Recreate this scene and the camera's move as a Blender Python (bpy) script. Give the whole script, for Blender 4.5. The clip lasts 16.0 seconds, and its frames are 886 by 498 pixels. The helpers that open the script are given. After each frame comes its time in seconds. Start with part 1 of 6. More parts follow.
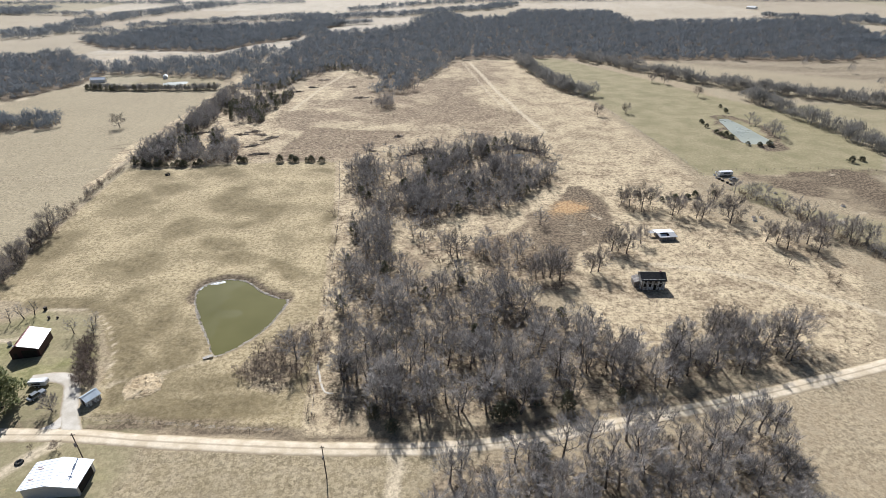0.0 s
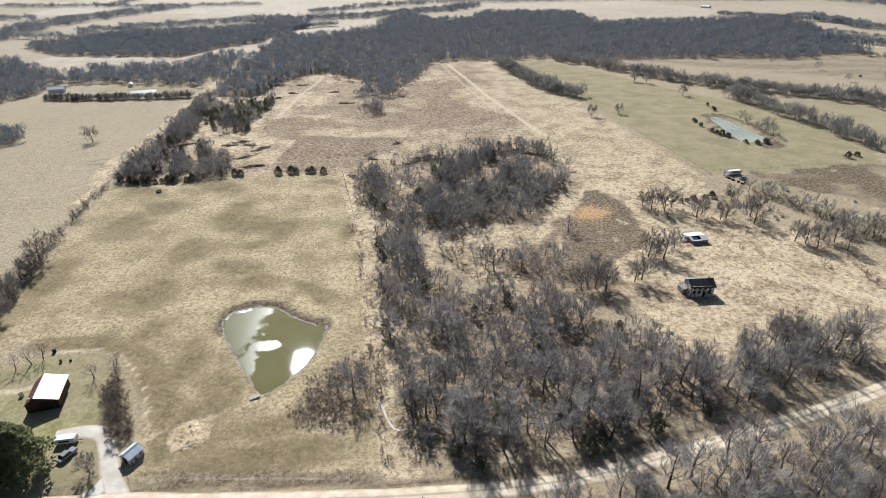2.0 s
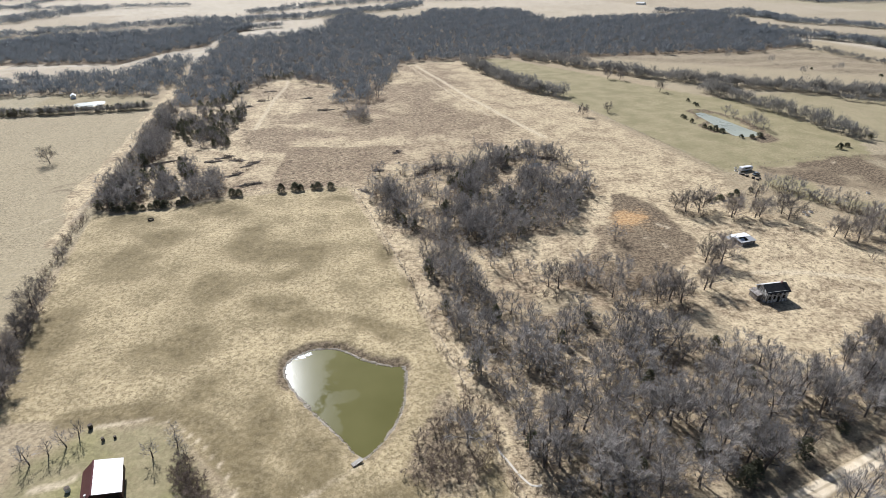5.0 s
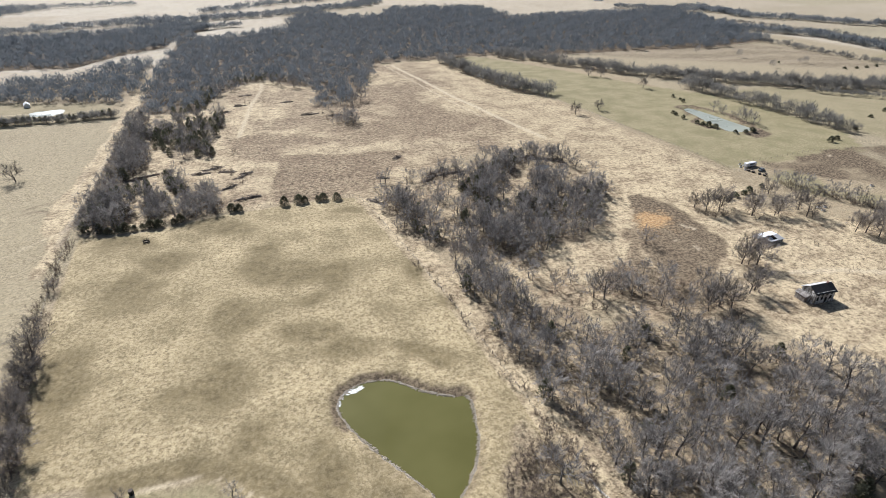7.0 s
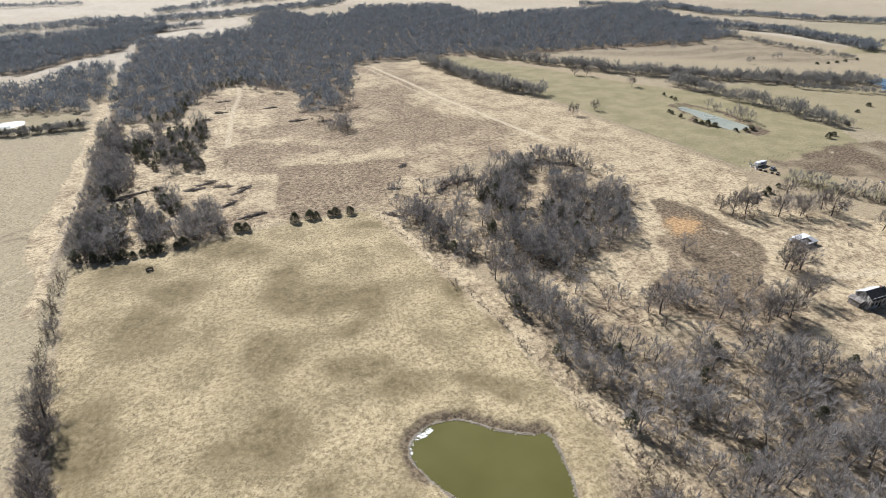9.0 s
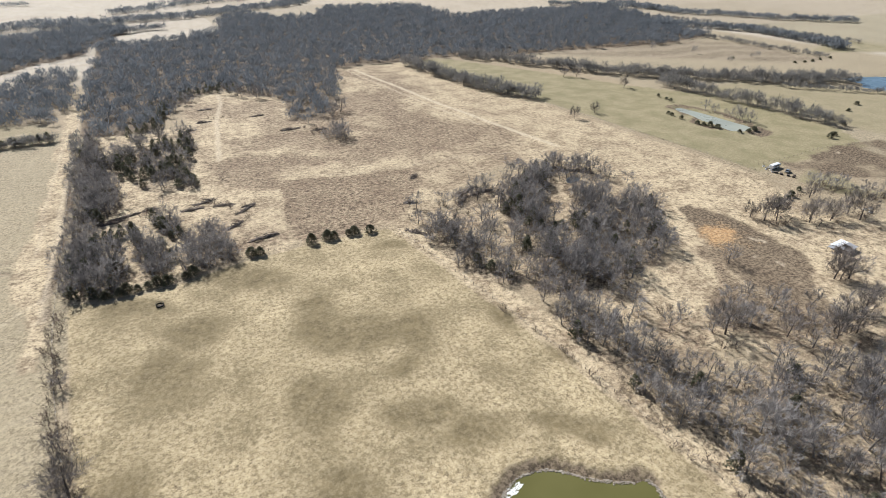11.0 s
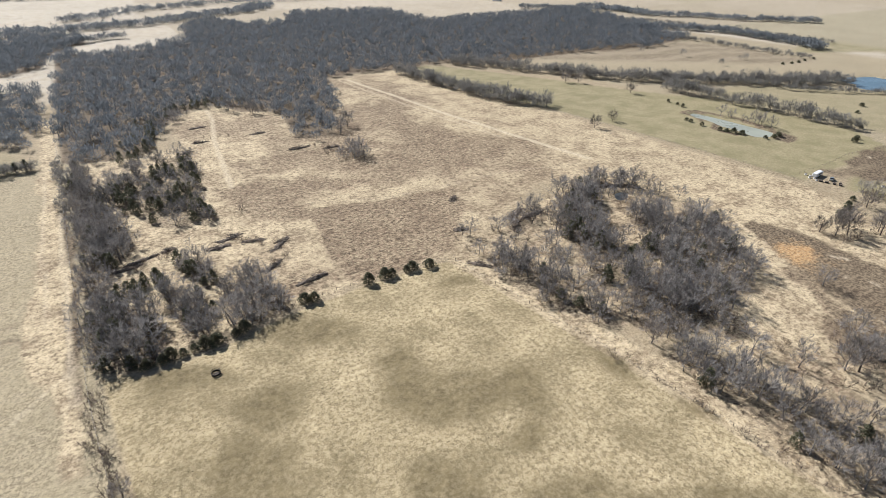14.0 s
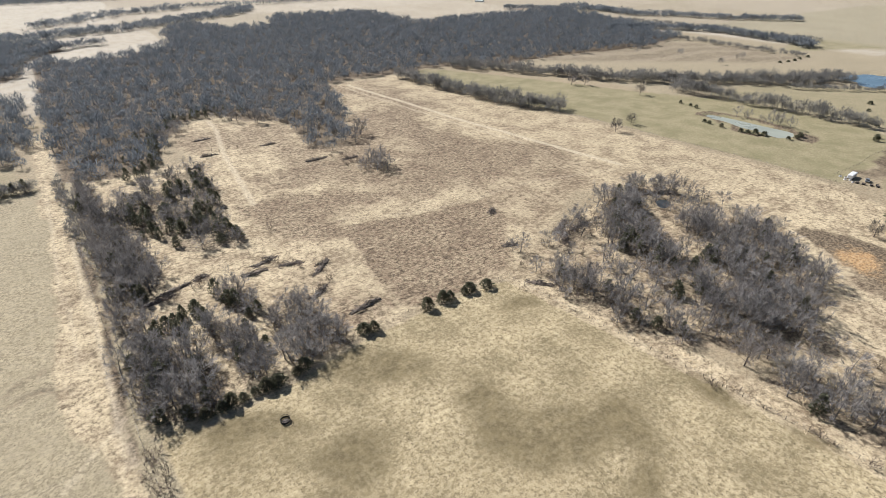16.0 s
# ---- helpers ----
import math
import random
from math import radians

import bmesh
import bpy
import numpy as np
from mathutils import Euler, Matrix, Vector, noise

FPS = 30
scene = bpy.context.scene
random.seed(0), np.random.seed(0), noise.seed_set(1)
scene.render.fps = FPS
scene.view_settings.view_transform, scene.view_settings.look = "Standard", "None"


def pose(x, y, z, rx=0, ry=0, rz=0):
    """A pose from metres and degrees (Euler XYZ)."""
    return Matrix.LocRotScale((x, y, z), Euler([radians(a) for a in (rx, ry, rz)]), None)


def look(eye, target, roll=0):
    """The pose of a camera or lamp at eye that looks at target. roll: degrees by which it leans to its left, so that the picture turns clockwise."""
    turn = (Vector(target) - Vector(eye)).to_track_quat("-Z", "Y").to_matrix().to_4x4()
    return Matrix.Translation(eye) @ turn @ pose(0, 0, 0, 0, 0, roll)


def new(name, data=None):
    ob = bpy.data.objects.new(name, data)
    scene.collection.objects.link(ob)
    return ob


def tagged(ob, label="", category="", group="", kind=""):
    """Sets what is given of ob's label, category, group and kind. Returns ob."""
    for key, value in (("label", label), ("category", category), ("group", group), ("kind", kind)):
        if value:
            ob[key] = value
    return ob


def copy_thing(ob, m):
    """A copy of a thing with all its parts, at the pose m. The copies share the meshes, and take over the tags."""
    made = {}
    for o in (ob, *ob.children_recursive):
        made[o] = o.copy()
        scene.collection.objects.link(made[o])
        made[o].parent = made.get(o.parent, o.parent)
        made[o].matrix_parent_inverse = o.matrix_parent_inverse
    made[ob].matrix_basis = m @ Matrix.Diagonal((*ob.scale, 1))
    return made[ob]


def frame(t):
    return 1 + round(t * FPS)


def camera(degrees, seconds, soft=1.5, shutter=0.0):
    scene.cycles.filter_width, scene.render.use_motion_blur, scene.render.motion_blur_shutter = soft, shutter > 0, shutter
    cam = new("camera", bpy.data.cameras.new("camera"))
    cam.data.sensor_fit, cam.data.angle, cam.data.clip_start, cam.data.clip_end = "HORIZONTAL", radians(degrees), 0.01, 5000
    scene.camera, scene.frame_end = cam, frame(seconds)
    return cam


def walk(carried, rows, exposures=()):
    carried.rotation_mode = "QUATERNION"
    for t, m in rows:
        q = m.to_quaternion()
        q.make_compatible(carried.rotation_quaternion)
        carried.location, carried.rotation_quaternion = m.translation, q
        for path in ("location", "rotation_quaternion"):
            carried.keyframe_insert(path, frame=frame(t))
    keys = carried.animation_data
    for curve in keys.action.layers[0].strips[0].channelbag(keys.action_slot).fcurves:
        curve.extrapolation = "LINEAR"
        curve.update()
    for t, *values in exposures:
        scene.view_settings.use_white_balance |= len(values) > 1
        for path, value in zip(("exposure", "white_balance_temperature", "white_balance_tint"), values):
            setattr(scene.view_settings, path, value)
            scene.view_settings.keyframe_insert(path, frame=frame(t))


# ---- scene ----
cam = camera(78.7, 16.0, soft=0.85)
METRES, EYE, TILT, LEAN, TURN = 239.8, 100.0, 0.0, 0.0, -0.2
ROWS = [
    (0.0, 0.0, 0.0, 0.0, -0.17, -28.72, 0.3),
    (0.5, -0.0287, 0.0113, 0.0001, -1.51, -28.72, 0.29),
    (1.0, -0.0572, 0.0235, -0.0, -2.74, -28.7, 0.27),
    (1.5, -0.0854, 0.0364, -0.0002, -3.92, -28.69, 0.26),
    (2.0, -0.1133, 0.0501, -0.0003, -5.1, -28.69, 0.27),
    (2.5, -0.1411, 0.0644, -0.0003, -6.27, -28.7, 0.26),
    (3.0, -0.1684, 0.0794, -0.0004, -7.48, -28.74, 0.24),
    (3.5, -0.1955, 0.0949, -0.0006, -8.74, -28.78, 0.22),
    (4.0, -0.2221, 0.1113, -0.0008, -10.01, -28.8, 0.2),
    (6.5, -0.3455, 0.2025, -0.0028, -16.38, -29.07, 0.09),
    (7.0, -0.368, 0.2238, -0.0027, -17.65, -29.15, 0.08),
    (7.5, -0.3899, 0.2458, -0.003, -18.79, -29.17, 0.11),
    (8.0, -0.411, 0.2685, -0.0033, -19.95, -29.25, 0.09),
    (8.5, -0.4315, 0.2921, -0.0033, -21.13, -29.32, 0.04),
    (9.0, -0.4512, 0.3165, -0.0036, -22.27, -29.35, -0.05),
    (11.5, -0.5385, 0.4477, -0.0052, -27.5, -29.41, -0.38),
    (12.0, -0.5542, 0.4752, -0.0052, -28.36, -29.41, -0.43),
    (12.5, -0.5697, 0.5026, -0.0055, -29.13, -29.35, -0.42),
    (13.0, -0.5854, 0.5301, -0.0057, -29.9, -29.27, -0.41),
    (13.5, -0.6012, 0.5575, -0.006, -30.69, -29.2, -0.38),
    (14.0, -0.617, 0.5847, -0.0063, -31.46, -29.13, -0.32),
    (14.5, -0.6332, 0.6119, -0.0067, -32.19, -29.08, -0.28),
    (15.0, -0.6494, 0.6391, -0.0072, -32.91, -29.04, -0.22),
    (15.5, -0.6655, 0.6665, -0.0075, -33.67, -29.04, -0.17),
    (16.0, -0.6813, 0.6936, -0.0077, -34.41, -29.04, -0.1),
]
walk(cam, [(t, pose(0, 0, EYE, TILT, LEAN, TURN) @ pose(METRES * x, METRES * y, METRES * z, 90 + pitch, roll, yaw)) for t, x, y, z, yaw, pitch, roll in ROWS],
     exposures=[(0.0, 0.50, 5900, 10), (9.0, 0.55, 5950, 10), (16.0, 0.57, 6050, 10)])

# ---- light ----
SUN_AZ, SUN_EL = -13.0, 39.5
world = bpy.data.worlds.new("sky")
scene.world = world
world.use_nodes = True
wn = world.node_tree.nodes
sky = wn.new("ShaderNodeTexSky")
sky.sky_type, sky.sun_disc = "NISHITA", False
sky.sun_elevation, sky.sun_rotation = radians(SUN_EL), radians(SUN_AZ)
sky.altitude, sky.air_density, sky.dust_density = 200, 1.0, 1.5
world.node_tree.links.new(sky.outputs[0], wn["Background"].inputs[0])
wn["Background"].inputs[1].default_value = 0.05
sun_data = bpy.data.lights.new("sun", "SUN")
sun_data.energy, sun_data.angle, sun_data.color = 5.0, radians(0.6), (1.0, 0.965, 0.92)
sun = new("sun", sun_data)
toward = Vector((math.sin(radians(SUN_AZ)) * math.cos(radians(SUN_EL)), math.cos(radians(SUN_AZ)) * math.cos(radians(SUN_EL)), math.sin(radians(SUN_EL))))
sun.matrix_world = look(toward * 400, (0, 0, 0))


# ---- materials ----
class Nodes:
    """Short hand for building one node material."""

    def __init__(self, name, rough=0.9, spec=0.3, metal=0.0):
        self.mat = bpy.data.materials.new(name)
        self.mat.use_nodes = True
        self.tree = self.mat.node_tree
        self.bsdf = self.tree.nodes["Principled BSDF"]
        self.bsdf.inputs["Roughness"].default_value = rough
        self.bsdf.inputs["Specular IOR Level"].default_value = spec
        self.bsdf.inputs["Metallic"].default_value = metal
        self.place = self.tree.nodes.new("ShaderNodeNewGeometry").outputs["Position"]

    def put(self, value, socket):
        if isinstance(value, bpy.types.NodeSocket):
            self.tree.links.new(value, socket)
        elif isinstance(value, (tuple, list)):
            socket.default_value = (*value, 1.0) if len(value) == 3 and len(socket.default_value) == 4 else value
        else:
            socket.default_value = value

    def noise(self, scale, detail=3.0, rough=0.55, where=None, stretch=None, turn=0.0):
        n = self.tree.nodes.new("ShaderNodeTexNoise")
        n.inputs["Scale"].default_value, n.inputs["Detail"].default_value, n.inputs["Roughness"].default_value = scale, detail, rough
        src = where or self.place
        if stretch:
            m = self.tree.nodes.new("ShaderNodeMapping")
            m.inputs["Scale"].default_value = stretch
            m.inputs["Rotation"].default_value[2] = radians(turn)
            self.put(src, m.inputs["Vector"])
            src = m.outputs[0]
        self.put(src, n.inputs["Vector"])
        return n.outputs["Fac"]

    def cells(self, scale):
        """Distance from the middles of clumps."""
        n = self.tree.nodes.new("ShaderNodeTexVoronoi")
        n.feature = "SMOOTH_F1"
        n.inputs["Scale"].default_value, n.inputs["Smoothness"].default_value = scale, 0.25
        self.put(self.place, n.inputs["Vector"])
        return n.outputs["Distance"]

    def math(self, op, a, b=0.0, c=0.0):
        n = self.tree.nodes.new("ShaderNodeMath")
        n.operation = op
        for i, v in enumerate((a, b, c)):
            self.put(v, n.inputs[i])
        return n.outputs[0]

    def ramp(self, value, lo, hi, a=0.0, b=1.0):
        n = self.tree.nodes.new("ShaderNodeMapRange")
        n.interpolation_type = "SMOOTHSTEP"
        for i, v in enumerate((value, lo, hi, a, b)):
            self.put(v, n.inputs[i])
        return n.outputs[0]

    def mix(self, fac, a, b, blend="MIX"):
        n = self.tree.nodes.new("ShaderNodeMix")
        n.data_type, n.blend_type, n.clamp_factor = "RGBA", blend, True
        self.put(fac, n.inputs["Factor"])
        self.put(a, n.inputs[6])
        self.put(b, n.inputs[7])
        return n.outputs[2]

    def attr(self, name):
        n = self.tree.nodes.new("ShaderNodeAttribute")
        n.attribute_name = name
        return n

    def split(self, colour):
        n = self.tree.nodes.new("ShaderNodeSeparateColor")
        self.put(colour, n.inputs[0])
        return n.outputs

    def random(self):
        return self.tree.nodes.new("ShaderNodeObjectInfo").outputs["Random"]

    def bump(self, height, strength=0.5, distance=0.1):
        n = self.tree.nodes.new("ShaderNodeBump")
        n.inputs["Strength"].default_value, n.inputs["Distance"].default_value = strength, distance
        self.put(height, n.inputs["Height"])
        self.put(n.outputs[0], self.bsdf.inputs["Normal"])

    def let_through(self, colour, share):
        """Sprays of thin needles or twigs let some light through."""
        thin = self.tree.nodes.new("ShaderNodeBsdfTranslucent")
        both = self.tree.nodes.new("ShaderNodeMixShader")
        both.inputs[0].default_value = share
        self.put(colour, thin.inputs[0])
        self.put(self.bsdf.outputs[0], both.inputs[1])
        self.put(thin.outputs[0], both.inputs[2])
        self.put(both.outputs[0], self.tree.nodes["Material Output"].inputs["Surface"])

    def done(self, colour):
        self.put(colour, self.bsdf.inputs["Base Color"])
        return self.mat


def plain(name, a, b, scale=2.0, rough=0.85, spec=0.3, metal=0.0, fine=12.0, bump=0.2):
    """A surface that wanders between two colours at two scales."""
    m = Nodes(name, rough, spec, metal)
    f = m.math("ADD", m.math("MULTIPLY", m.noise(scale, 4), 0.65), m.math("MULTIPLY", m.noise(fine, 2), 0.35))
    c = m.mix(m.ramp(f, 0.34, 0.66), a, b)
    c = m.mix(m.math("MULTIPLY", m.random(), 0.25), c, (0.5 * a[0], 0.5 * a[1], 0.5 * a[2]))
    if bump:
        m.bump(m.noise(fine, 3), bump, 0.05)
    return m.done(c)


def ground_material():
    m = Nodes("ground", 0.95, 0.15)
    big, mid, patch = m.noise(0.022, 3), m.noise(0.075, 5, 0.6), m.noise(0.28, 5, 0.65)
    tuft, fine, grain = m.noise(0.85, 5, 0.75), m.noise(2.4, 3, 0.65), m.noise(7.0, 2, 0.6)
    clump = m.noise(0.5, 6, 0.7)
    ragged = m.math("ADD", m.math("MULTIPLY", patch, 0.55), m.math("MULTIPLY", tuft, 0.45))
    za, zb, zc, zd = (m.split(m.attr(n).outputs["Color"]) for n in ("zone_a", "zone_b", "zone_c", "zone_d"))

    def where(w, soft=0.22, push=0.9):
        v = m.math("ADD", w, m.math("MULTIPLY", m.math("SUBTRACT", ragged, 0.5), push))
        return m.ramp(v, 0.5 - soft, 0.5 + soft)

    def two(n, lo, hi, a, b):
        return m.mix(m.ramp(n, lo, hi), a, b)

    # mowing lines run slantwise over the old field
    rows = m.noise(1.5, 4, 0.7, stretch=(0.3, 1.0, 1.0), turn=-38)
    dry = two(big, 0.35, 0.65, (0.24, 0.192, 0.125), (0.29, 0.235, 0.155))
    c = m.mix(0.8, dry, m.attr("field").outputs["Color"])
    c = m.mix(m.ramp(mid, 0.45, 0.65, 0.0, 0.35), c, (0.19, 0.15, 0.095))
    c = m.mix(m.ramp(patch, 0.4, 0.65, 0.0, 0.4), c, (0.38, 0.315, 0.215))
    # grazed pasture
    c = m.mix(where(za[0]), c, m.mix(m.ramp(clump, 0.36, 0.62), m.mix(m.ramp(mid, 0.36, 0.62), (0.20, 0.158, 0.085), (0.30, 0.232, 0.13)), m.mix(m.ramp(mid, 0.36, 0.62), (0.265, 0.207, 0.114), (0.45, 0.357, 0.205))))
    # standing straw
    straw = m.mix(m.ramp(mid, 0.36, 0.58), (0.25, 0.185, 0.115), (0.50, 0.395, 0.25))
    straw = m.mix(m.ramp(patch, 0.50, 0.62, 0.0, 0.75), straw, (0.17, 0.122, 0.077))
    straw = m.mix(m.ramp(clump, 0.50, 0.60, 0.0, 0.6), straw, (0.60, 0.48, 0.32))
    straw = m.mix(m.ramp(clump, 0.47, 0.38, 0.0, 0.7), straw, (0.125, 0.09, 0.058))
    c = m.mix(where(zb[2]), c, straw)
    c = m.mix(where(za[2], 0.35), c, m.mix(m.ramp(clump, 0.42, 0.6, 0.0, 0.5), two(mid, 0.3, 0.7, (0.195, 0.175, 0.09), (0.29, 0.246, 0.142)), (0.235, 0.19, 0.11)))
    c = m.mix(m.math("MULTIPLY", where(zd[0], 0.45, 1.3), 0.8), c, two(patch, 0.35, 0.65, (0.14, 0.145, 0.045), (0.31, 0.28, 0.13)))
    olive = m.math("MULTIPLY", where(za[1], 0.42, 1.0), 0.9)
    c = m.mix(olive, c, two(patch, 0.35, 0.65, (0.125, 0.097, 0.05), (0.198, 0.154, 0.081)))
    # weeds and ploughed-up earth
    brown = m.math("MULTIPLY", where(zb[0], 0.22, 1.5), m.ramp(rows, 0.40, 0.60, 1.0, 0.45))
    c = m.mix(brown, c, two(clump, 0.40, 0.60, (0.07, 0.046, 0.031), (0.225, 0.155, 0.102)))
    # leaf litter
    c = m.mix(m.math("MULTIPLY", where(zb[1], 0.3, 1.2), 0.85), c, two(clump, 0.38, 0.62, (0.07, 0.052, 0.037), (0.30, 0.228, 0.152)))
    soil = where(zc[0], 0.34, 2.0)
    c = m.mix(soil, c, two(tuft, 0.38, 0.62, (0.062, 0.046, 0.031), (0.20, 0.148, 0.097)))
    c = m.mix(m.math("MULTIPLY", where(zc[1], 0.35, 2.2), m.ramp(rows, 0.36, 0.56, 0.45, 1.0)), c, two(tuft, 0.3, 0.7, (0.34, 0.19, 0.08), (0.52, 0.335, 0.165)))
    c = m.mix(m.math("MULTIPLY", where(zc[2], 0.3, 0.7), 0.85), c, two(tuft, 0.3, 0.7, (0.42, 0.345, 0.235), (0.62, 0.51, 0.365)))
    # pale tufts, their shadows painted dark in the gaps; short grass and bare earth have few
    grassy = m.math("MAXIMUM", m.math("MAXIMUM", where(za[0]), where(zb[2])), 0.7)
    short = m.math("MAXIMUM", olive, m.math("MULTIPLY", where(za[2], 0.35), 0.8))
    bare = m.math("MAXIMUM", soil, m.math("MULTIPLY", brown, 0.7))
    rough = m.math("MULTIPLY", grassy, m.math("SUBTRACT", 1.0, m.math("MULTIPLY", m.math("MAXIMUM", short, bare), 0.75)))
    lush = m.math("MULTIPLY", rough, m.ramp(mid, 0.32, 0.60, 0.45, 1.0))
    gaps = m.math("ADD", m.math("MULTIPLY", m.cells(1.6), 0.6), m.math("MULTIPLY", m.math("SUBTRACT", 0.8, tuft), 0.9))
    c = m.mix(m.math("MULTIPLY", lush, m.ramp(tuft, 0.44, 0.60, 0.0, 0.9)), c, m.mix(0.5, c, (0.72, 0.59, 0.375)))
    c = m.mix(m.math("MULTIPLY", lush, m.ramp(gaps, 0.60, 0.82, 0.0, 0.75)), c, m.mix(0.6, c, (0.065, 0.048, 0.03)))
    c = m.mix(m.math("MULTIPLY", rough, m.ramp(fine, 0.50, 0.66, 0.0, 0.34)), c, m.mix(0.6, c, (0.05, 0.04, 0.026)))
    c = m.mix(m.math("MULTIPLY", rough, m.ramp(fine, 0.48, 0.34, 0.0, 0.24)), c, m.mix(0.6, c, (0.70, 0.58, 0.40)))
    c = m.mix(m.ramp(grain, 0.5, 0.66, 0.0, 0.15), c, m.mix(0.55, c, (0.06, 0.047, 0.03)))
    specks = m.noise(1.6, 2, 0.6)
    c = m.mix(m.math("MULTIPLY", rough, m.ramp(specks, 0.66, 0.72, 0.0, 0.75)), c, (0.07, 0.052, 0.034))
    relief = m.math("ADD", clump, m.math("ADD", tuft, m.math("MULTIPLY", fine, 0.6)))
    m.bump(m.math("MULTIPLY", relief, m.math("ADD", m.math("MULTIPLY", rough, 0.85), 0.15)), 0.45, 0.5)
    return m.done(c)


def gravel_material(name, rutted, tones):
    m = Nodes(name, 0.95, 0.2)
    across = m.math("ABSOLUTE", m.attr("across").outputs["Fac"])
    n = m.math("MULTIPLY", m.math("SUBTRACT", m.noise(0.45, 4), 0.5), 0.45)
    crown = m.ramp(m.math("ADD", across, m.math("MULTIPLY", n, 0.4)), 0.16, 0.05)
    edge = m.ramp(m.math("ADD", across, n), 0.55, 0.92)
    c = m.mix(m.ramp(m.noise(0.25, 4), 0.35, 0.65), *tones)
    c = m.mix(m.math("MULTIPLY", crown, 0.5 * rutted), c, (0.24, 0.185, 0.12))
    c = m.mix(m.math("MULTIPLY", edge, 0.85), c, (0.31, 0.235, 0.14))
    c = m.mix(m.ramp(m.noise(4.0, 3), 0.3, 0.75, 0.0, 0.3), c, (0.30, 0.245, 0.175))
    m.bump(m.noise(9, 3), 0.5, 0.04)
    return m.done(c)


def bark_material(name, a, b, speck=6.0, thin=0.0):
    m = Nodes(name, 0.9, 0.2)
    tone = m.attr("tone").outputs["Fac"]
    f = m.math("FRACT", m.math("ADD", tone, m.random()))
    c = m.mix(f, a, b)
    c = m.mix(m.ramp(m.noise(speck, 2), 0.35, 0.7, 0.0, 0.5), c, (1.25 * b[0], 1.25 * b[1], 1.25 * b[2]))
    if thin:
        m.let_through(c, thin)
    return m.done(c)


def needle_material(name, a, b):
    m = Nodes(name, 0.75, 0.25)
    f = m.math("FRACT", m.math("ADD", m.attr("tone").outputs["Fac"], m.random()))
    c = m.mix(m.ramp(m.noise(1.6, 3), 0.3, 0.7), a, b)
    c = m.mix(m.math("MULTIPLY", f, 0.35), c, (0.11, 0.085, 0.045))
    m.let_through(c, 0.4)
    return m.done(c)


def water_material(name, deep, pale, calm, rough, gusts=()):
    """Muddy pond water, mirror calm in places and ruffled in others."""
    m = Nodes(name, calm, 0.5)
    m.bsdf.inputs["IOR"].default_value = 1.33
    ruffle = m.ramp(m.noise(0.055, 4, 0.65), 0.42, 0.52)
    if gusts:
        xyz = m.tree.nodes.new("ShaderNodeSeparateXYZ")
        m.put(m.place, xyz.inputs[0])
        near = None
        for x, y, rx, ry in gusts:
            u, v = m.math("DIVIDE", m.math("SUBTRACT", xyz.outputs[0], x), rx), m.math("DIVIDE", m.math("SUBTRACT", xyz.outputs[1], y), ry)
            d = m.math("SQRT", m.math("ADD", m.math("MULTIPLY", u, u), m.math("MULTIPLY", v, v)))
            near = d if near is None else m.math("MINIMUM", near, d)
        ruffle = m.ramp(m.math("ADD", near, m.math("MULTIPLY", m.math("SUBTRACT", m.noise(0.3, 6, 0.72), 0.5), 1.5)), 1.16, 0.84)
    m.put(m.math("ADD", m.math("MULTIPLY", ruffle, rough), calm), m.bsdf.inputs["Roughness"])
    m.bump(m.noise(2.2, 3), 0.08, 0.1)
    return m.done(m.mix(m.ramp(m.noise(0.04, 3), 0.3, 0.7), deep, pale))


def metal_roof_material(name, colour, rough, rust, metal=0.6, vary=0.2):
    m = Nodes(name, rough, 0.5, metal)
    n = m.math("ADD", m.math("MULTIPLY", m.noise(0.7, 5, 0.6, stretch=(1, 0.3, 1)), 0.7), m.math("MULTIPLY", m.noise(5, 3), 0.3))
    c = m.mix(m.ramp(n, 0.5, 0.75, 0.0, 0.3), colour, tuple(0.6 * v for v in colour))
    c = m.mix(m.ramp(n, 0.72 - rust, 0.85 - rust, 0.0, 0.8), c, (0.22, 0.09, 0.05))
    m.put(m.ramp(n, 0.3, 0.8, rough, rough + vary), m.bsdf.inputs["Roughness"])
    return m.done(c)


def board_material(name, a, b, peel):
    """Upright boards with peeling paint."""
    m = Nodes(name, 0.85, 0.25)
    n = m.math("ADD", m.math("MULTIPLY", m.noise(1.2, 4, 0.6, stretch=(1, 1, 0.35)), 0.6), m.math("MULTIPLY", m.noise(6, 3, stretch=(1, 1, 0.25)), 0.4))
    c = m.mix(m.ramp(n, 0.45 - peel, 0.6 - peel), a, b)
    m.bump(n, 0.3, 0.03)
    return m.done(c)


GROUND = ground_material()
GRAVEL = gravel_material("pale_gravel", 1.0, ((0.57, 0.465, 0.32), (0.73, 0.62, 0.46)))
PAD = gravel_material("pale_drive_gravel", 0.0, ((0.47, 0.42, 0.345), (0.60, 0.55, 0.47)))
BARK = bark_material("grey_bark", (0.055, 0.045, 0.038), (0.165, 0.14, 0.12))
TWIG = bark_material("bare_twigs", (0.086, 0.078, 0.071), (0.35, 0.32, 0.294), 0.7, 0.25)
OPEN_TWIG = bark_material("dark_open_twigs", (0.07, 0.06, 0.052), (0.25, 0.218, 0.192), 0.7, 0.2)
SCRUB = bark_material("brown_scrub", (0.085, 0.064, 0.05), (0.26, 0.205, 0.165), 1.0, 0.35)
# far twigs: the bluish cast of aerial haze is put into the colour
HAZE_TWIG = bark_material("haze_blue_twigs", (0.118, 0.129, 0.138), (0.203, 0.216, 0.226), 0.12, 0.4)
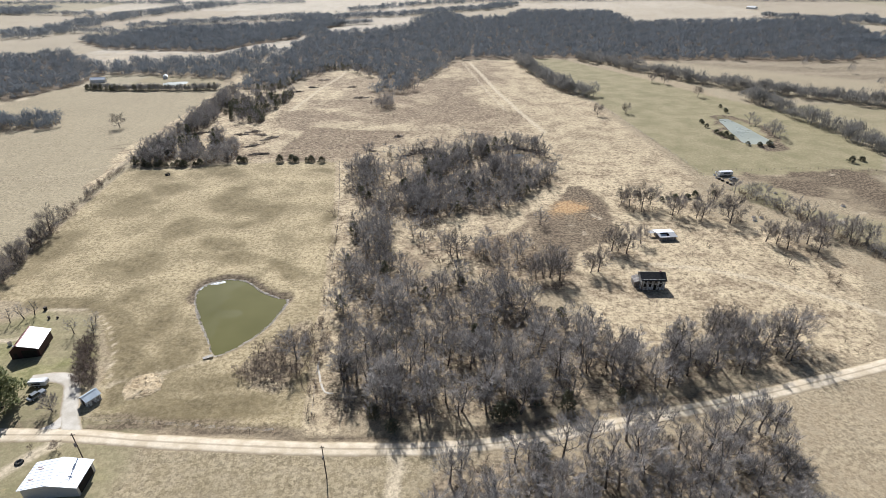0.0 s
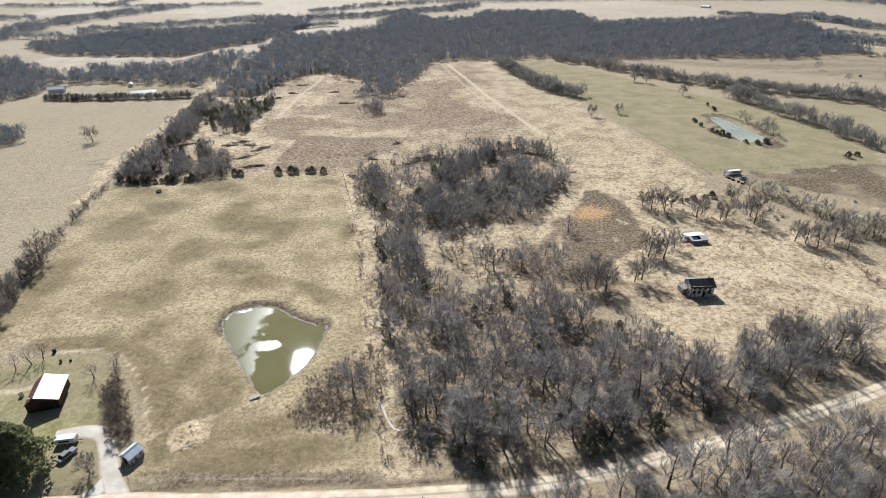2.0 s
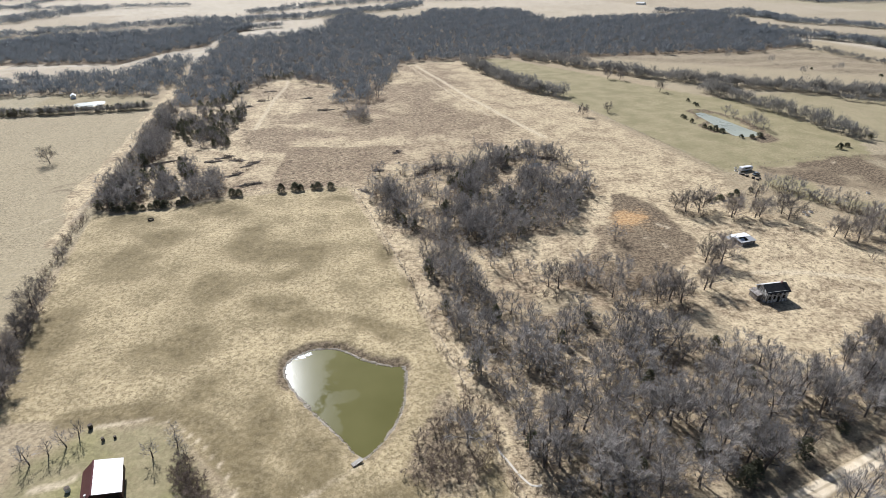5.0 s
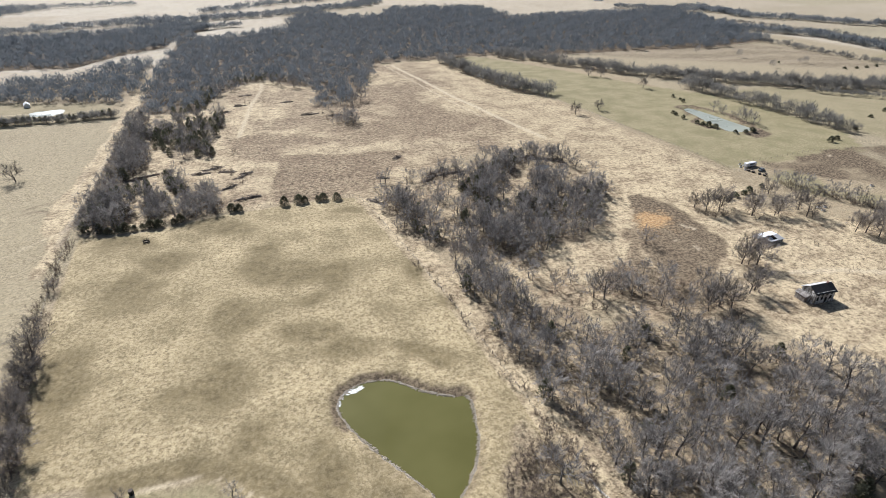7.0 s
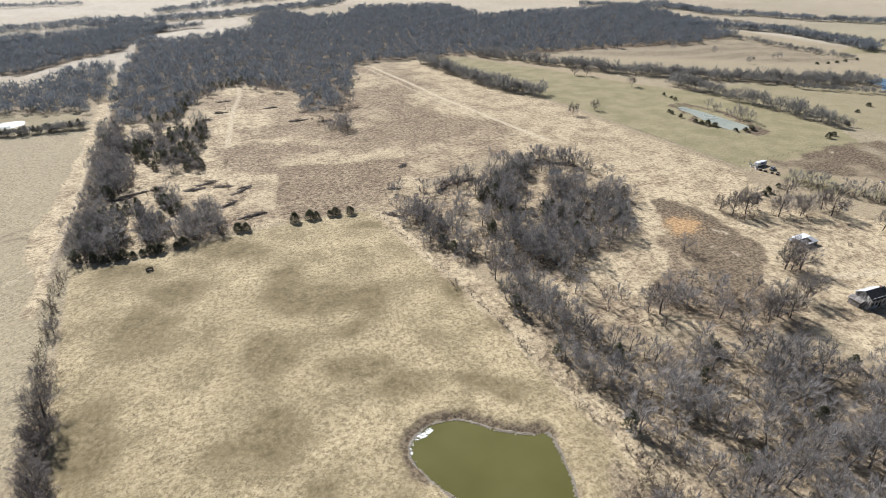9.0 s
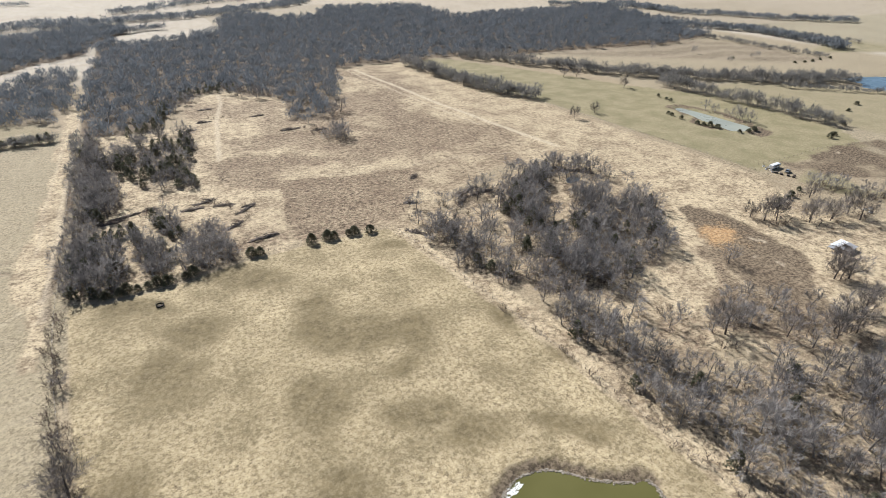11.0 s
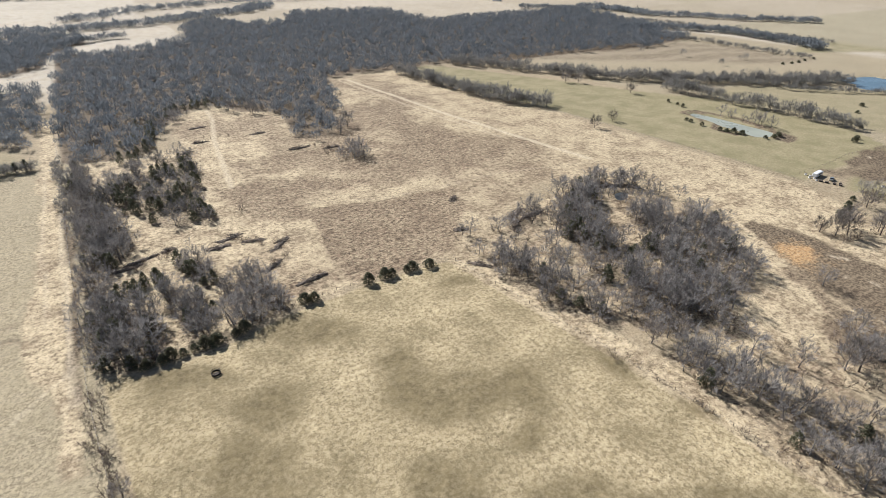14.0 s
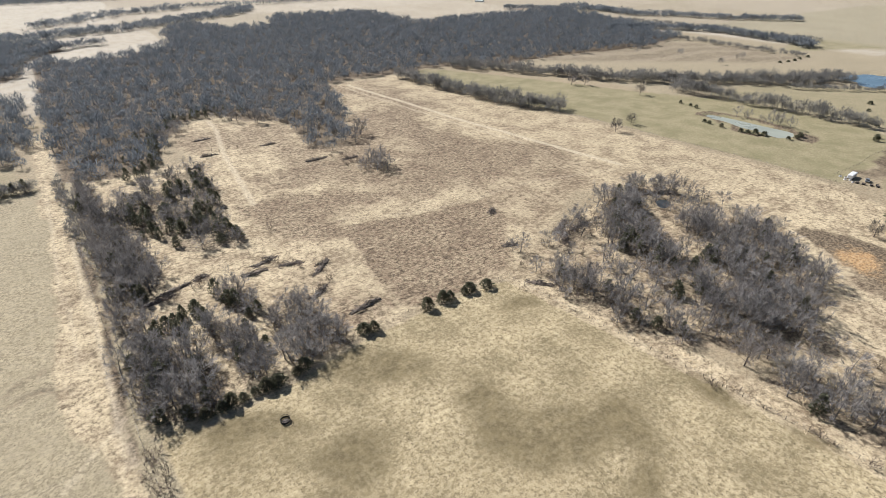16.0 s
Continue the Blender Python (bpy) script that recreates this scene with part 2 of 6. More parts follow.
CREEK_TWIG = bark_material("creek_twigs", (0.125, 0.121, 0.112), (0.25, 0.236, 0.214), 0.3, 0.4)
NEEDLE = needle_material("cedar_needles", (0.115, 0.118, 0.072), (0.19, 0.184, 0.12))
PINE = needle_material("pine_needles", (0.20, 0.225, 0.11), (0.36, 0.37, 0.18))
WATER = water_material("olive_pond_water", (0.098, 0.091, 0.028), (0.125, 0.115, 0.04), 0.02, 0.12, ((-80, 152, 9.5, 18), (-68.5, 141.5, 4.5, 2.6), (-72, 133, 3.5, 6), (-73, 160, 5, 4)))
FARWATER = water_material("grey_pond_water", (0.25, 0.26, 0.215), (0.32, 0.33, 0.27), 0.25, 0.2)
BLUEWATER = water_material("blue_pond_water", (0.09, 0.14, 0.18), (0.13, 0.19, 0.24), 0.2, 0.2)
DARKWATER = water_material("dark_pond_water", (0.06, 0.066, 0.068), (0.10, 0.105, 0.105), 0.15, 0.2)
STONE = plain("wet_shore_stone", (0.21, 0.17, 0.12), (0.36, 0.30, 0.22), 0.5, 0.36, 0.5)
STRAW = plain("dead_grass", (0.40, 0.30, 0.175), (0.64, 0.51, 0.33), 0.3, fine=3.0, bump=0)
BARN_RED = metal_roof_material("maroon_sheet_metal", (0.11, 0.035, 0.036), 0.4, 0.0, 0.4, 0.05)
BARN_PALE = metal_roof_material("pale_pinkish_sheet_metal", (0.72, 0.68, 0.67), 0.5, 0.0, 0.2, 0.05)
# barn wall maroon, taken near black to put its shade into the colour
BARN_WALL = plain("shaded_maroon_wall", (0.03, 0.011, 0.012), (0.05, 0.018, 0.02), 0.8, 0.6)
GALVANISED = metal_roof_material("pale_galvanised_sheet", (0.80, 0.81, 0.82), 0.45, 0.03, 0.12)
RUSTY_SHEET = metal_roof_material("weathered_pale_sheet", (0.55, 0.54, 0.53), 0.5, 0.08, 0.3)
BLUE_SHEET = metal_roof_material("blue_grey_sheet", (0.50, 0.55, 0.58), 0.45, 0.0, 0.2)
SHINGLE = plain("black_shingle", (0.016, 0.016, 0.018), (0.035, 0.034, 0.034), 1.5, 0.8)
WHITE_BOARD = board_material("peeling_white_boards", (0.14, 0.125, 0.11), (0.66, 0.65, 0.62), 0.02)
GREY_BOARD = board_material("grey_boards", (0.15, 0.13, 0.115), (0.30, 0.275, 0.25), 0.0)
DARK = plain("dark_interior", (0.012, 0.011, 0.01), (0.025, 0.022, 0.02), 1.0)
# white flecks for sun glitter on the pond
GLITTER = plain("white_glitter", (0.72, 0.72, 0.68), (0.86, 0.86, 0.83), 2.0, 0.5)
WHITE = plain("chalky_white", (0.62, 0.61, 0.59), (0.78, 0.77, 0.75), 1.2, 0.5)
RED_PANEL = plain("faded_red_panel", (0.30, 0.17, 0.14), (0.44, 0.29, 0.25), 1.0)
POLE = plain("weathered_pole", (0.09, 0.07, 0.055), (0.15, 0.12, 0.095), 3.0)
WIRE = plain("dull_wire", (0.20, 0.19, 0.18), (0.28, 0.27, 0.26), 3.0, 0.5, metal=0.7)
HEAP = plain("matted_brushwood_and_earth", (0.085, 0.066, 0.05), (0.26, 0.2, 0.15), 0.9, fine=3.0, bump=0.8)
LOG = plain("grey_dead_wood", (0.09, 0.072, 0.057), (0.25, 0.205, 0.168), 1.5)
BLACK_PLASTIC = plain("black_plastic", (0.012, 0.012, 0.012), (0.03, 0.03, 0.03), 2.0, 0.5)
GLASS = plain("dark_glass", (0.015, 0.018, 0.02), (0.03, 0.035, 0.04), 1.0, 0.08, 0.5, bump=0)
TYRE = plain("tyre_rubber", (0.015, 0.015, 0.015), (0.03, 0.03, 0.03), 3.0)
CAR_GREY = plain("grey_car_paint", (0.20, 0.21, 0.22), (0.24, 0.25, 0.26), 1.0, 0.25, 0.5, bump=0)
GREY_SHEET = metal_roof_material("dull_grey_sheet", (0.30, 0.30, 0.30), 0.6, 0.05, 0.1)
PALE_PLANK = plain("sun_bleached_planks", (0.34, 0.31, 0.27), (0.50, 0.47, 0.42), 2.0)


# ---- plan ----
POND = [(-79.4, 143), (-82.9, 151), (-83.4, 157), (-80.4, 161), (-74.4, 163), (-67.4, 161), (-61.4, 155.5), (-54.4, 151), (-50.4, 149.5), (-50.9, 142), (-53.4, 133), (-57.4, 126.5), (-61.4, 122), (-65.4, 120.5), (-69.4, 127), (-75.4, 136)]
PASTURE = [(-150, 150), (-158, 185), (-162, 223), (-165, 257), (-167, 282), (-164, 278), (-157, 272), (-139, 274), (-113, 280), (-88, 283), (-63, 283), (-55, 281), (-50, 250), (-44, 208), (-39, 165), (-36, 128), (-34, 109), (-32, 93), (-90, 95), (-92, 118), (-112, 145)]
CENTRAL = [(-34, 209), (-23, 203), (-18, 174), (-8, 163), (4, 164), (16, 155), (29, 149), (40, 138), (49, 127), (58, 117), (80, 114), (69, 109), (49, 104), (30, 100), (16, 97.5), (-7, 95), (-30, 97), (-31, 128), (-35, 167)]
UPPER = [(-49, 295), (-47, 271), (-44, 257), (-37, 243), (-36, 228), (-30, 220), (-16, 207), (1, 212), (8, 218), (19, 213), (30, 220), (42, 237), (60, 253), (61, 266), (58, 288), (52, 316), (28, 312), (-2, 304), (-29, 293)]
UPPER_CLUMPS = ([(-42, 280), (-33, 278), (-32, 264), (-28, 257), (-34, 247), (-37, 238), (-28, 231), (-28, 224), (-33, 222), (-41, 230), (-44, 240), (-47, 253), (-49, 267)],
                [(-28, 290), (-10, 302), (2, 304), (-9, 290), (-24, 284)],
                [(26, 310), (42, 310), (37, 298), (24, 285), (16, 275), (3, 262), (-3, 251), (-18, 240), (-27, 241), (-16, 256), (-12, 264), (-10, 275), (-1, 288)],
                [(45, 315), (58, 303), (56, 290), (46, 299), (38, 304)],
                [(36, 283), (50, 276), (36, 262), (20, 259), (22, 270)],
                [(64, 272), (59, 262), (54, 250), (42, 236), (31, 222), (18, 213), (8, 215), (3, 222), (5, 228), (0, 234), (9, 243), (3, 247), (11, 256), (22, 256), (25, 251), (42, 258)],
                [(-10, 243), (-6, 236), (-5, 224), (-3, 214), (-16, 208), (-26, 212), (-30, 220), (-27, 229)],
                [(-8, 243), (5, 236), (5, 212), (-3, 197), (-12, 203), (-16, 220)])
THICKET = [(62, 108), (66, 124), (80, 133), (95, 129), (101, 118), (90, 111)]
SOUTH_WOOD = [(-6, 66), (-2, 80), (12, 84), (28, 84), (44, 87), (62, 92), (78, 90), (78, 66), (40, 56)]
LEFT_CLUMPS = ([(-171, 462), (-164, 450), (-162, 412), (-158, 389), (-154, 366), (-152, 351), (-157, 340), (-161, 333), (-169, 335), (-170, 355), (-171, 380), (-172, 409)],
               [(-170, 336), (-162, 331), (-163, 316), (-166, 312), (-170, 322)],
               [(-169, 313), (-162, 312), (-154, 306), (-150, 297), (-149, 287), (-151, 280), (-154, 278), (-159, 277), (-164, 278), (-169, 283), (-169, 292), (-170, 305)],
               [(-140, 334), (-133, 330), (-130, 319), (-131, 309), (-135, 308), (-138, 314), (-140, 324)],
               [(-148, 313), (-143, 313), (-138, 305), (-136, 296), (-138, 283), (-143, 281), (-146, 284), (-146, 295), (-149, 302)],
               [(-130, 310), (-118, 314), (-116, 302), (-114, 290), (-115, 281), (-124, 281), (-131, 280), (-134, 286), (-133, 296)])
LEFT_ARCH = [(-161, 312), (-158, 318), (-155, 318), (-152, 321), (-148, 320), (-147, 311)]
CEDAR_WOOD = [(-161, 413), (-155, 437), (-139, 436), (-121, 456), (-115, 420), (-120, 406), (-118, 394), (-124, 376), (-119, 366), (-123, 357), (-140, 361), (-145, 368), (-150, 383), (-161, 399)]
FOREST = [(-176, 470), (-166, 463), (-154, 461), (-139, 462), (-130, 482), (-124, 506), (-114, 524), (-104, 546), (-90, 556), (-79, 548), (-72, 527), (-56, 518), (-50, 504), (-55, 474), (-57, 450), (-47, 443), (-37, 444), (-16, 490), (2, 545), (19, 600), (60, 604), (95, 604), (122, 611), (189, 585), (260, 590), (400, 575), (500, 600), (564, 710), (640, 950), (312, 925), (310, 1100), (152, 1120), (110, 1010), (42, 985), (20, 1100), (-28, 1030), (-51, 880), (-138, 825), (-182, 850)]
WEST_WOOD = [(-296, 668), (-258, 662), (-232, 724), (-190, 770), (-186, 850), (-152, 915), (-155, 985), (-205, 985), (-250, 935), (-298, 908), (-400, 900), (-480, 760), (-400, 690)]
WEST_SCRUB = [(-190, 500), (-184, 575), (-190, 668), (-216, 678), (-240, 612), (-330, 590), (-330, 530), (-260, 525)]
FAR_WEST_WOOD = [(-338, 425), (-315, 490), (-325, 554), (-428, 660), (-490, 625), (-430, 500)]
WEST_COPSE = [(-300, 340), (-256, 352), (-262, 376), (-310, 368)]
RIGHT_GRASS = [(86, 610), (116, 425), (124, 374), (128, 327), (131, 285), (133, 258), (180, 258), (225, 257), (250, 290), (247, 378), (214, 430), (176, 515), (130, 600)]
LOT = [(150, 256), (176, 259.5), (203, 261), (228, 256), (255, 235), (225, 208), (195, 210), (178, 220), (176, 234), (166, 246), (152, 250)]
BURNT = [(65, 242), (75, 242), (76, 232), (74, 217), (71, 201), (70, 191), (65, 181), (59, 180), (54, 178), (50, 169), (47, 162), (43, 164), (42, 172), (40, 181), (36, 188), (38, 197), (43, 211), (48, 224), (57, 234)]
CLODS = [(43, 211), (36, 188), (42, 178), (44, 168), (37, 163), (28, 168), (20, 172), (8, 178), (10, 186), (25, 191), (34, 200)]
NOTCH = [(-15, 172), (-4, 164), (11, 178), (19, 160), (41, 151), (46, 164), (38, 178), (22, 186), (5, 192), (-10, 196)]
WEED_FIELD = [(-86, 352), (-59, 343), (-22, 341), (-20, 326), (-40, 304), (-44, 296), (-69, 287), (-86, 288), (-93, 294), (-92, 316)]
WEED_FIELD_2 = [(15, 530), (20, 489), (24, 430), (32, 385), (50, 365), (14, 352), (-8, 352), (-16, 392), (-6, 444)]
WEED_FIELD_3 = [(-112, 398), (-96, 408), (-66, 384), (-47, 364), (-55, 352), (-75, 356), (-92, 341), (-112, 362)]
PALE_STRIP = [(-82, 370), (-53, 365), (-20, 346), (-24, 340), (-58, 345), (-84, 357)]
LANE_STRIP = [(-181, 568), (-178, 484), (-175.5, 401), (-174, 352), (-172, 311), (-171, 282), (-169, 245), (-174, 245), (-177, 277), (-186, 300), (-187, 330), (-184, 354), (-184, 401), (-185, 469), (-188, 568)]
HOUSE_YARD = [(45, 130), (50, 160), (60, 175), (80, 195), (84, 230), (110, 215), (135, 195), (150, 165), (125, 118), (90, 112), (62, 120)]
RANCH_YARD = [(-142, 120), (-140, 136), (-128, 142), (-112, 143), (-104, 134), (-96, 116), (-92, 100), (-70, 95), (-70, 66), (-130, 60), (-140, 95)]
LANE = [(-186, 790), (-181, 564), (-177, 473), (-174.5, 395), (-173, 348), (-171.5, 316), (-170.5, 294), (-170, 273), (-167, 240), (-162, 205), (-157, 175), (-151, 150)]
ROAD = [(-190, 93), (-130, 92.5), (-101, 92), (-86, 91.6), (-71, 90), (-50, 88.4), (-30, 87.2), (-11, 86.9), (2, 87.3), (15, 88.6), (29, 91.2), (43, 94), (58, 97.5), (74, 101), (91, 105.5), (109, 110.5), (124, 115), (160, 127), (230, 155), (330, 190)]
FENCE_EAST = [(-55, 281), (-50, 250), (-44.5, 212), (-39.5, 168), (-36, 130), (-33.5, 108), (-32, 95)]
RIGHT_FENCE = [(86, 600), (114, 424), (122, 374), (127, 327), (131, 285), (134, 252), (140, 235), (152, 212), (163, 180), (168, 150), (160, 130)]


def closed(points, n=6):
    """A closed outline rounded by Catmull-Rom."""
    p, out = np.array(points, float), []
    k = len(p)
    for i in range(k):
        a, b, c, d = p[i - 1], p[i], p[(i + 1) % k], p[(i + 2) % k]
        for s in np.arange(n) / n:
            out.append(0.5 * (2 * b + (c - a) * s + (2 * a - 5 * b + 4 * c - d) * s * s + (3 * b - a - 3 * c + d) * s ** 3))
    return np.array(out)


def along(points, step):
    """Points at even steps along an open line, rounded, with the directions there."""
    p = np.array(points, float)
    q = np.vstack([2 * p[0] - p[1], p, 2 * p[-1] - p[-2]])
    out = []
    for i in range(1, len(q) - 2):
        a, b, c, d = q[i - 1], q[i], q[i + 1], q[i + 2]
        s = np.linspace(0, 1, 24, endpoint=False)[:, None]
        out.append(0.5 * (2 * b + (c - a) * s + (2 * a - 5 * b + 4 * c - d) * s ** 2 + (3 * b - a - 3 * c + d) * s ** 3))
    out = np.vstack([*out, p[-1:]])
    run = np.concatenate([[0], np.cumsum(np.linalg.norm(np.diff(out, axis=0), axis=1))])
    at = np.arange(0, run[-1], step)
    pts = np.stack([np.interp(at, run, out[:, 0]), np.interp(at, run, out[:, 1])], 1)
    way = np.gradient(pts, axis=0)
    return pts, way / np.linalg.norm(way, axis=1)[:, None]


def line_distance(points, x, y, loop=False):
    p = np.asarray(points, float)
    q = np.roll(p, -1, 0) if loop else p[1:]
    best = np.full(np.shape(x), 1e9)
    for (ax, ay), (bx, by) in zip(p, q):
        dx, dy = bx - ax, by - ay
        s = np.clip(((x - ax) * dx + (y - ay) * dy) / max(dx * dx + dy * dy, 1e-9), 0, 1)
        best = np.minimum(best, (x - ax - s * dx) ** 2 + (y - ay - s * dy) ** 2)
    return np.sqrt(best)


def inside(points, x, y):
    p = np.asarray(points, float)
    hit = np.zeros(np.shape(x), bool)
    for (ax, ay), (bx, by) in zip(p, np.roll(p, -1, 0)):
        if ay != by:
            hit ^= ((ay > y) != (by > y)) & (x < (bx - ax) * (y - ay) / (by - ay) + ax)
    return hit


def depth_in(points, x, y):
    """How far inside an outline a place lies; negative outside."""
    d = line_distance(points, x, y, True)
    return np.where(inside(points, x, y), d, -d)


def smooth(lo, hi, v):
    s = np.clip((v - lo) / (hi - lo), 0, 1)
    return s * s * (3 - 2 * s)


def drift(x, y, size, seed):
    """Smooth random values between -1 and 1, wandering over about size metres."""
    lattice = np.random.default_rng(seed).uniform(-1, 1, (64, 64))
    u, v = np.asarray(x) / size + 900, np.asarray(y) / size + 900
    i, j = np.floor(u).astype(int), np.floor(v).astype(int)
    a, b = u - i, v - j
    a, b = a * a * (3 - 2 * a), b * b * (3 - 2 * b)
    i, j, i1, j1 = i % 64, j % 64, (i + 1) % 64, (j + 1) % 64
    return (lattice[i, j] * (1 - a) + lattice[i1, j] * a) * (1 - b) + (lattice[i, j1] * (1 - a) + lattice[i1, j1] * a) * b


POND_EDGE = closed(POND)
RIGHT_POND = closed([(188, 360), (191, 366), (197, 366), (199, 352), (200, 330), (200, 312), (190, 308), (181, 310), (183, 330)], 4)
SMALL_POND = closed([(37, 289), (43, 288), (48, 292), (46, 296), (40, 295)], 4)
WEST_POND = closed([(-236, 246), (-224, 247), (-223, 254), (-236, 257)], 4)
FAR_POND = closed([(404, 376), (434, 368), (450, 345), (420, 328), (390, 332), (378, 341), (398, 360)], 4)
RANCH_POND = closed([(-247, 498), (-236, 502), (-226, 501), (-225, 487), (-236, 483), (-244, 487)], 4)


def height(x, y):
    """The lie of the land: almost level, rolling far off."""
    x, y = np.asarray(x, float), np.asarray(y, float)
    r = np.hypot(x, y - 250)
    h = 0.22 * np.sin(x / 13 + 1.1) * np.sin(y / 17) + 0.1 * np.sin(x / 5.1) * np.cos(y / 6.3)
    h = h * smooth(0.5, 9, np.abs(y - np.interp(x, [p[0] for p in ROAD], [p[1] for p in ROAD])))
    h = h + smooth(900, 2600, r) * (9 * np.sin(x / 310 + 0.4) * np.cos(y / 270) + 7 * np.sin(x / 640 + y / 520))
    for edge, deep, bank in ((POND_EDGE, 1.6, 0.12), (RIGHT_POND, 1.5, 0.9), (SMALL_POND, 1.2, 0.5), (WEST_POND, 1.2, 0.4), (RANCH_POND, 1.2, 0.3), (FAR_POND, 1.2, 0.3)):
        near = (np.abs(x - edge[:, 0].mean()) < 70) & (np.abs(y - edge[:, 1].mean()) < 80)
        if np.any(near):
            d = np.full(np.shape(x), -99.0)
            d[near] = depth_in(edge, x[near], y[near])
            h = h * (1 - smooth(-14, -3, d)) + bank * smooth(-7, -2.5, d) * (1 - smooth(-2.5, 0, d)) - 0.45 * smooth(-2.0, 0.0, d) - deep * smooth(0, 4, d)
    return h


def z_at(x, y):
    return float(height(np.array([x]), np.array([y]))[0])


# ---- building helpers ----
def mesh_from(name, verts, tris, material, tone=None, layers=None, quads=None):
    """A mesh object's data from arrays of vertices and of triangles or quads."""
    verts = np.asarray(verts, np.float32)
    faces = np.asarray(tris if quads is None else quads, np.int32)
    k = faces.shape[1]
    me = bpy.data.meshes.new(name)
    me.vertices.add(len(verts))
    me.vertices.foreach_set("co", verts.ravel())
    me.loops.add(faces.size)
    me.loops.foreach_set("vertex_index", faces.ravel())
    me.polygons.add(len(faces))
    me.polygons.foreach_set("loop_start", np.arange(0, faces.size, k, dtype=np.int32))
    me.update(calc_edges=True)
    if tone is not None:
        me.attributes.new("tone", "FLOAT", "POINT").data.foreach_set("value", np.asarray(tone, np.float32))
    for key, rgb in (layers or {}).items():
        rgba = np.ones((len(verts), 4), np.float32)
        rgba[:, :3] = rgb
        me.attributes.new(key, "FLOAT_COLOR", "POINT").data.foreach_set("color", rgba.ravel())
    me.materials.append(material)
    return me


def part(name, bm, material, parent, label=""):
    """Links a bmesh as one mesh object under a thing or a part."""
    me = bpy.data.meshes.new(name)
    bm.to_mesh(me)
    bm.free()
    me.materials.append(material)
    ob = new(name, me)
    ob.parent = parent
    return tagged(ob, label)


def thing(name, m, label, category, group="", kind=""):
    ob = new(name)
    ob.matrix_world = m
    return tagged(ob, label, category, group, kind)


def box(bm, x0, x1, y0, y1, z0, z1, bevel=0.0):
    r = bmesh.ops.create_cube(bm, size=1)
    bmesh.ops.transform(bm, matrix=Matrix.LocRotScale(((x0 + x1) / 2, (y0 + y1) / 2, (z0 + z1) / 2), None, (x1 - x0, y1 - y0, z1 - z0)), verts=r["verts"])
    if bevel:
        bmesh.ops.bevel(bm, geom=list({e for v in r["verts"] for e in v.link_edges}), offset=bevel, segments=1, affect="EDGES")
    return bm


def slab(corners, thick, bm=None):
    """A plate through four corners, thick downwards."""
    bm = bm or bmesh.new()
    a = [bm.verts.new(c) for c in corners]
    b = [bm.verts.new((c[0], c[1], c[2] - thick)) for c in corners]
    n = len(a)
    bm.faces.new(a)
    bm.faces.new(b[::-1])
    for i in range(n):
        bm.faces.new((a[i], b[i], b[(i + 1) % n], a[(i + 1) % n]))
    bmesh.ops.recalc_face_normals(bm, faces=bm.faces[:])
    return bm


def extrude_y(outline, y0, y1, bm=None):
    """A solid from an outline of (x, z), drawn from y0 to y1."""
    bm = bm or bmesh.new()
    a = [bm.verts.new((x, y0, z)) for x, z in outline]
    b = [bm.verts.new((x, y1, z)) for x, z in outline]
    n = len(a)
    bm.faces.new(a)
    bm.faces.new(b[::-1])
    for i in range(n):
        bm.faces.new((a[i], b[i], b[(i + 1) % n], a[(i + 1) % n]))
    bmesh.ops.recalc_face_normals(bm, faces=bm.faces[:])
    return bm


def rod(bm, a, b, r0, r1=None, sides=6):
    a, b = Vector(a), Vector(b)
    d = b - a
    r = bmesh.ops.create_cone(bm, cap_ends=True, segments=sides, radius1=r0, radius2=r1 if r1 is not None else r0, depth=d.length)
    bmesh.ops.transform(bm, matrix=Matrix.Translation((a + b) / 2) @ d.to_track_quat("Z", "Y").to_matrix().to_4x4(), verts=r["verts"])
    return bm


# ---- ground, roads and water ----
def spread(lo, hi, step, far_lo, far_hi, grow=1.12):
    mid = list(np.arange(lo, hi + 1e-6, step))
    up, s = [], step
    while (up[-1] if up else hi) < far_hi:
        s *= grow
        up.append((up[-1] if up else hi) + s)
    down, s = [], step
    while (down[-1] if down else lo) > far_lo:
        s *= grow
        down.append((down[-1] if down else lo) - s)
    return np.array(down[::-1] + mid + up)


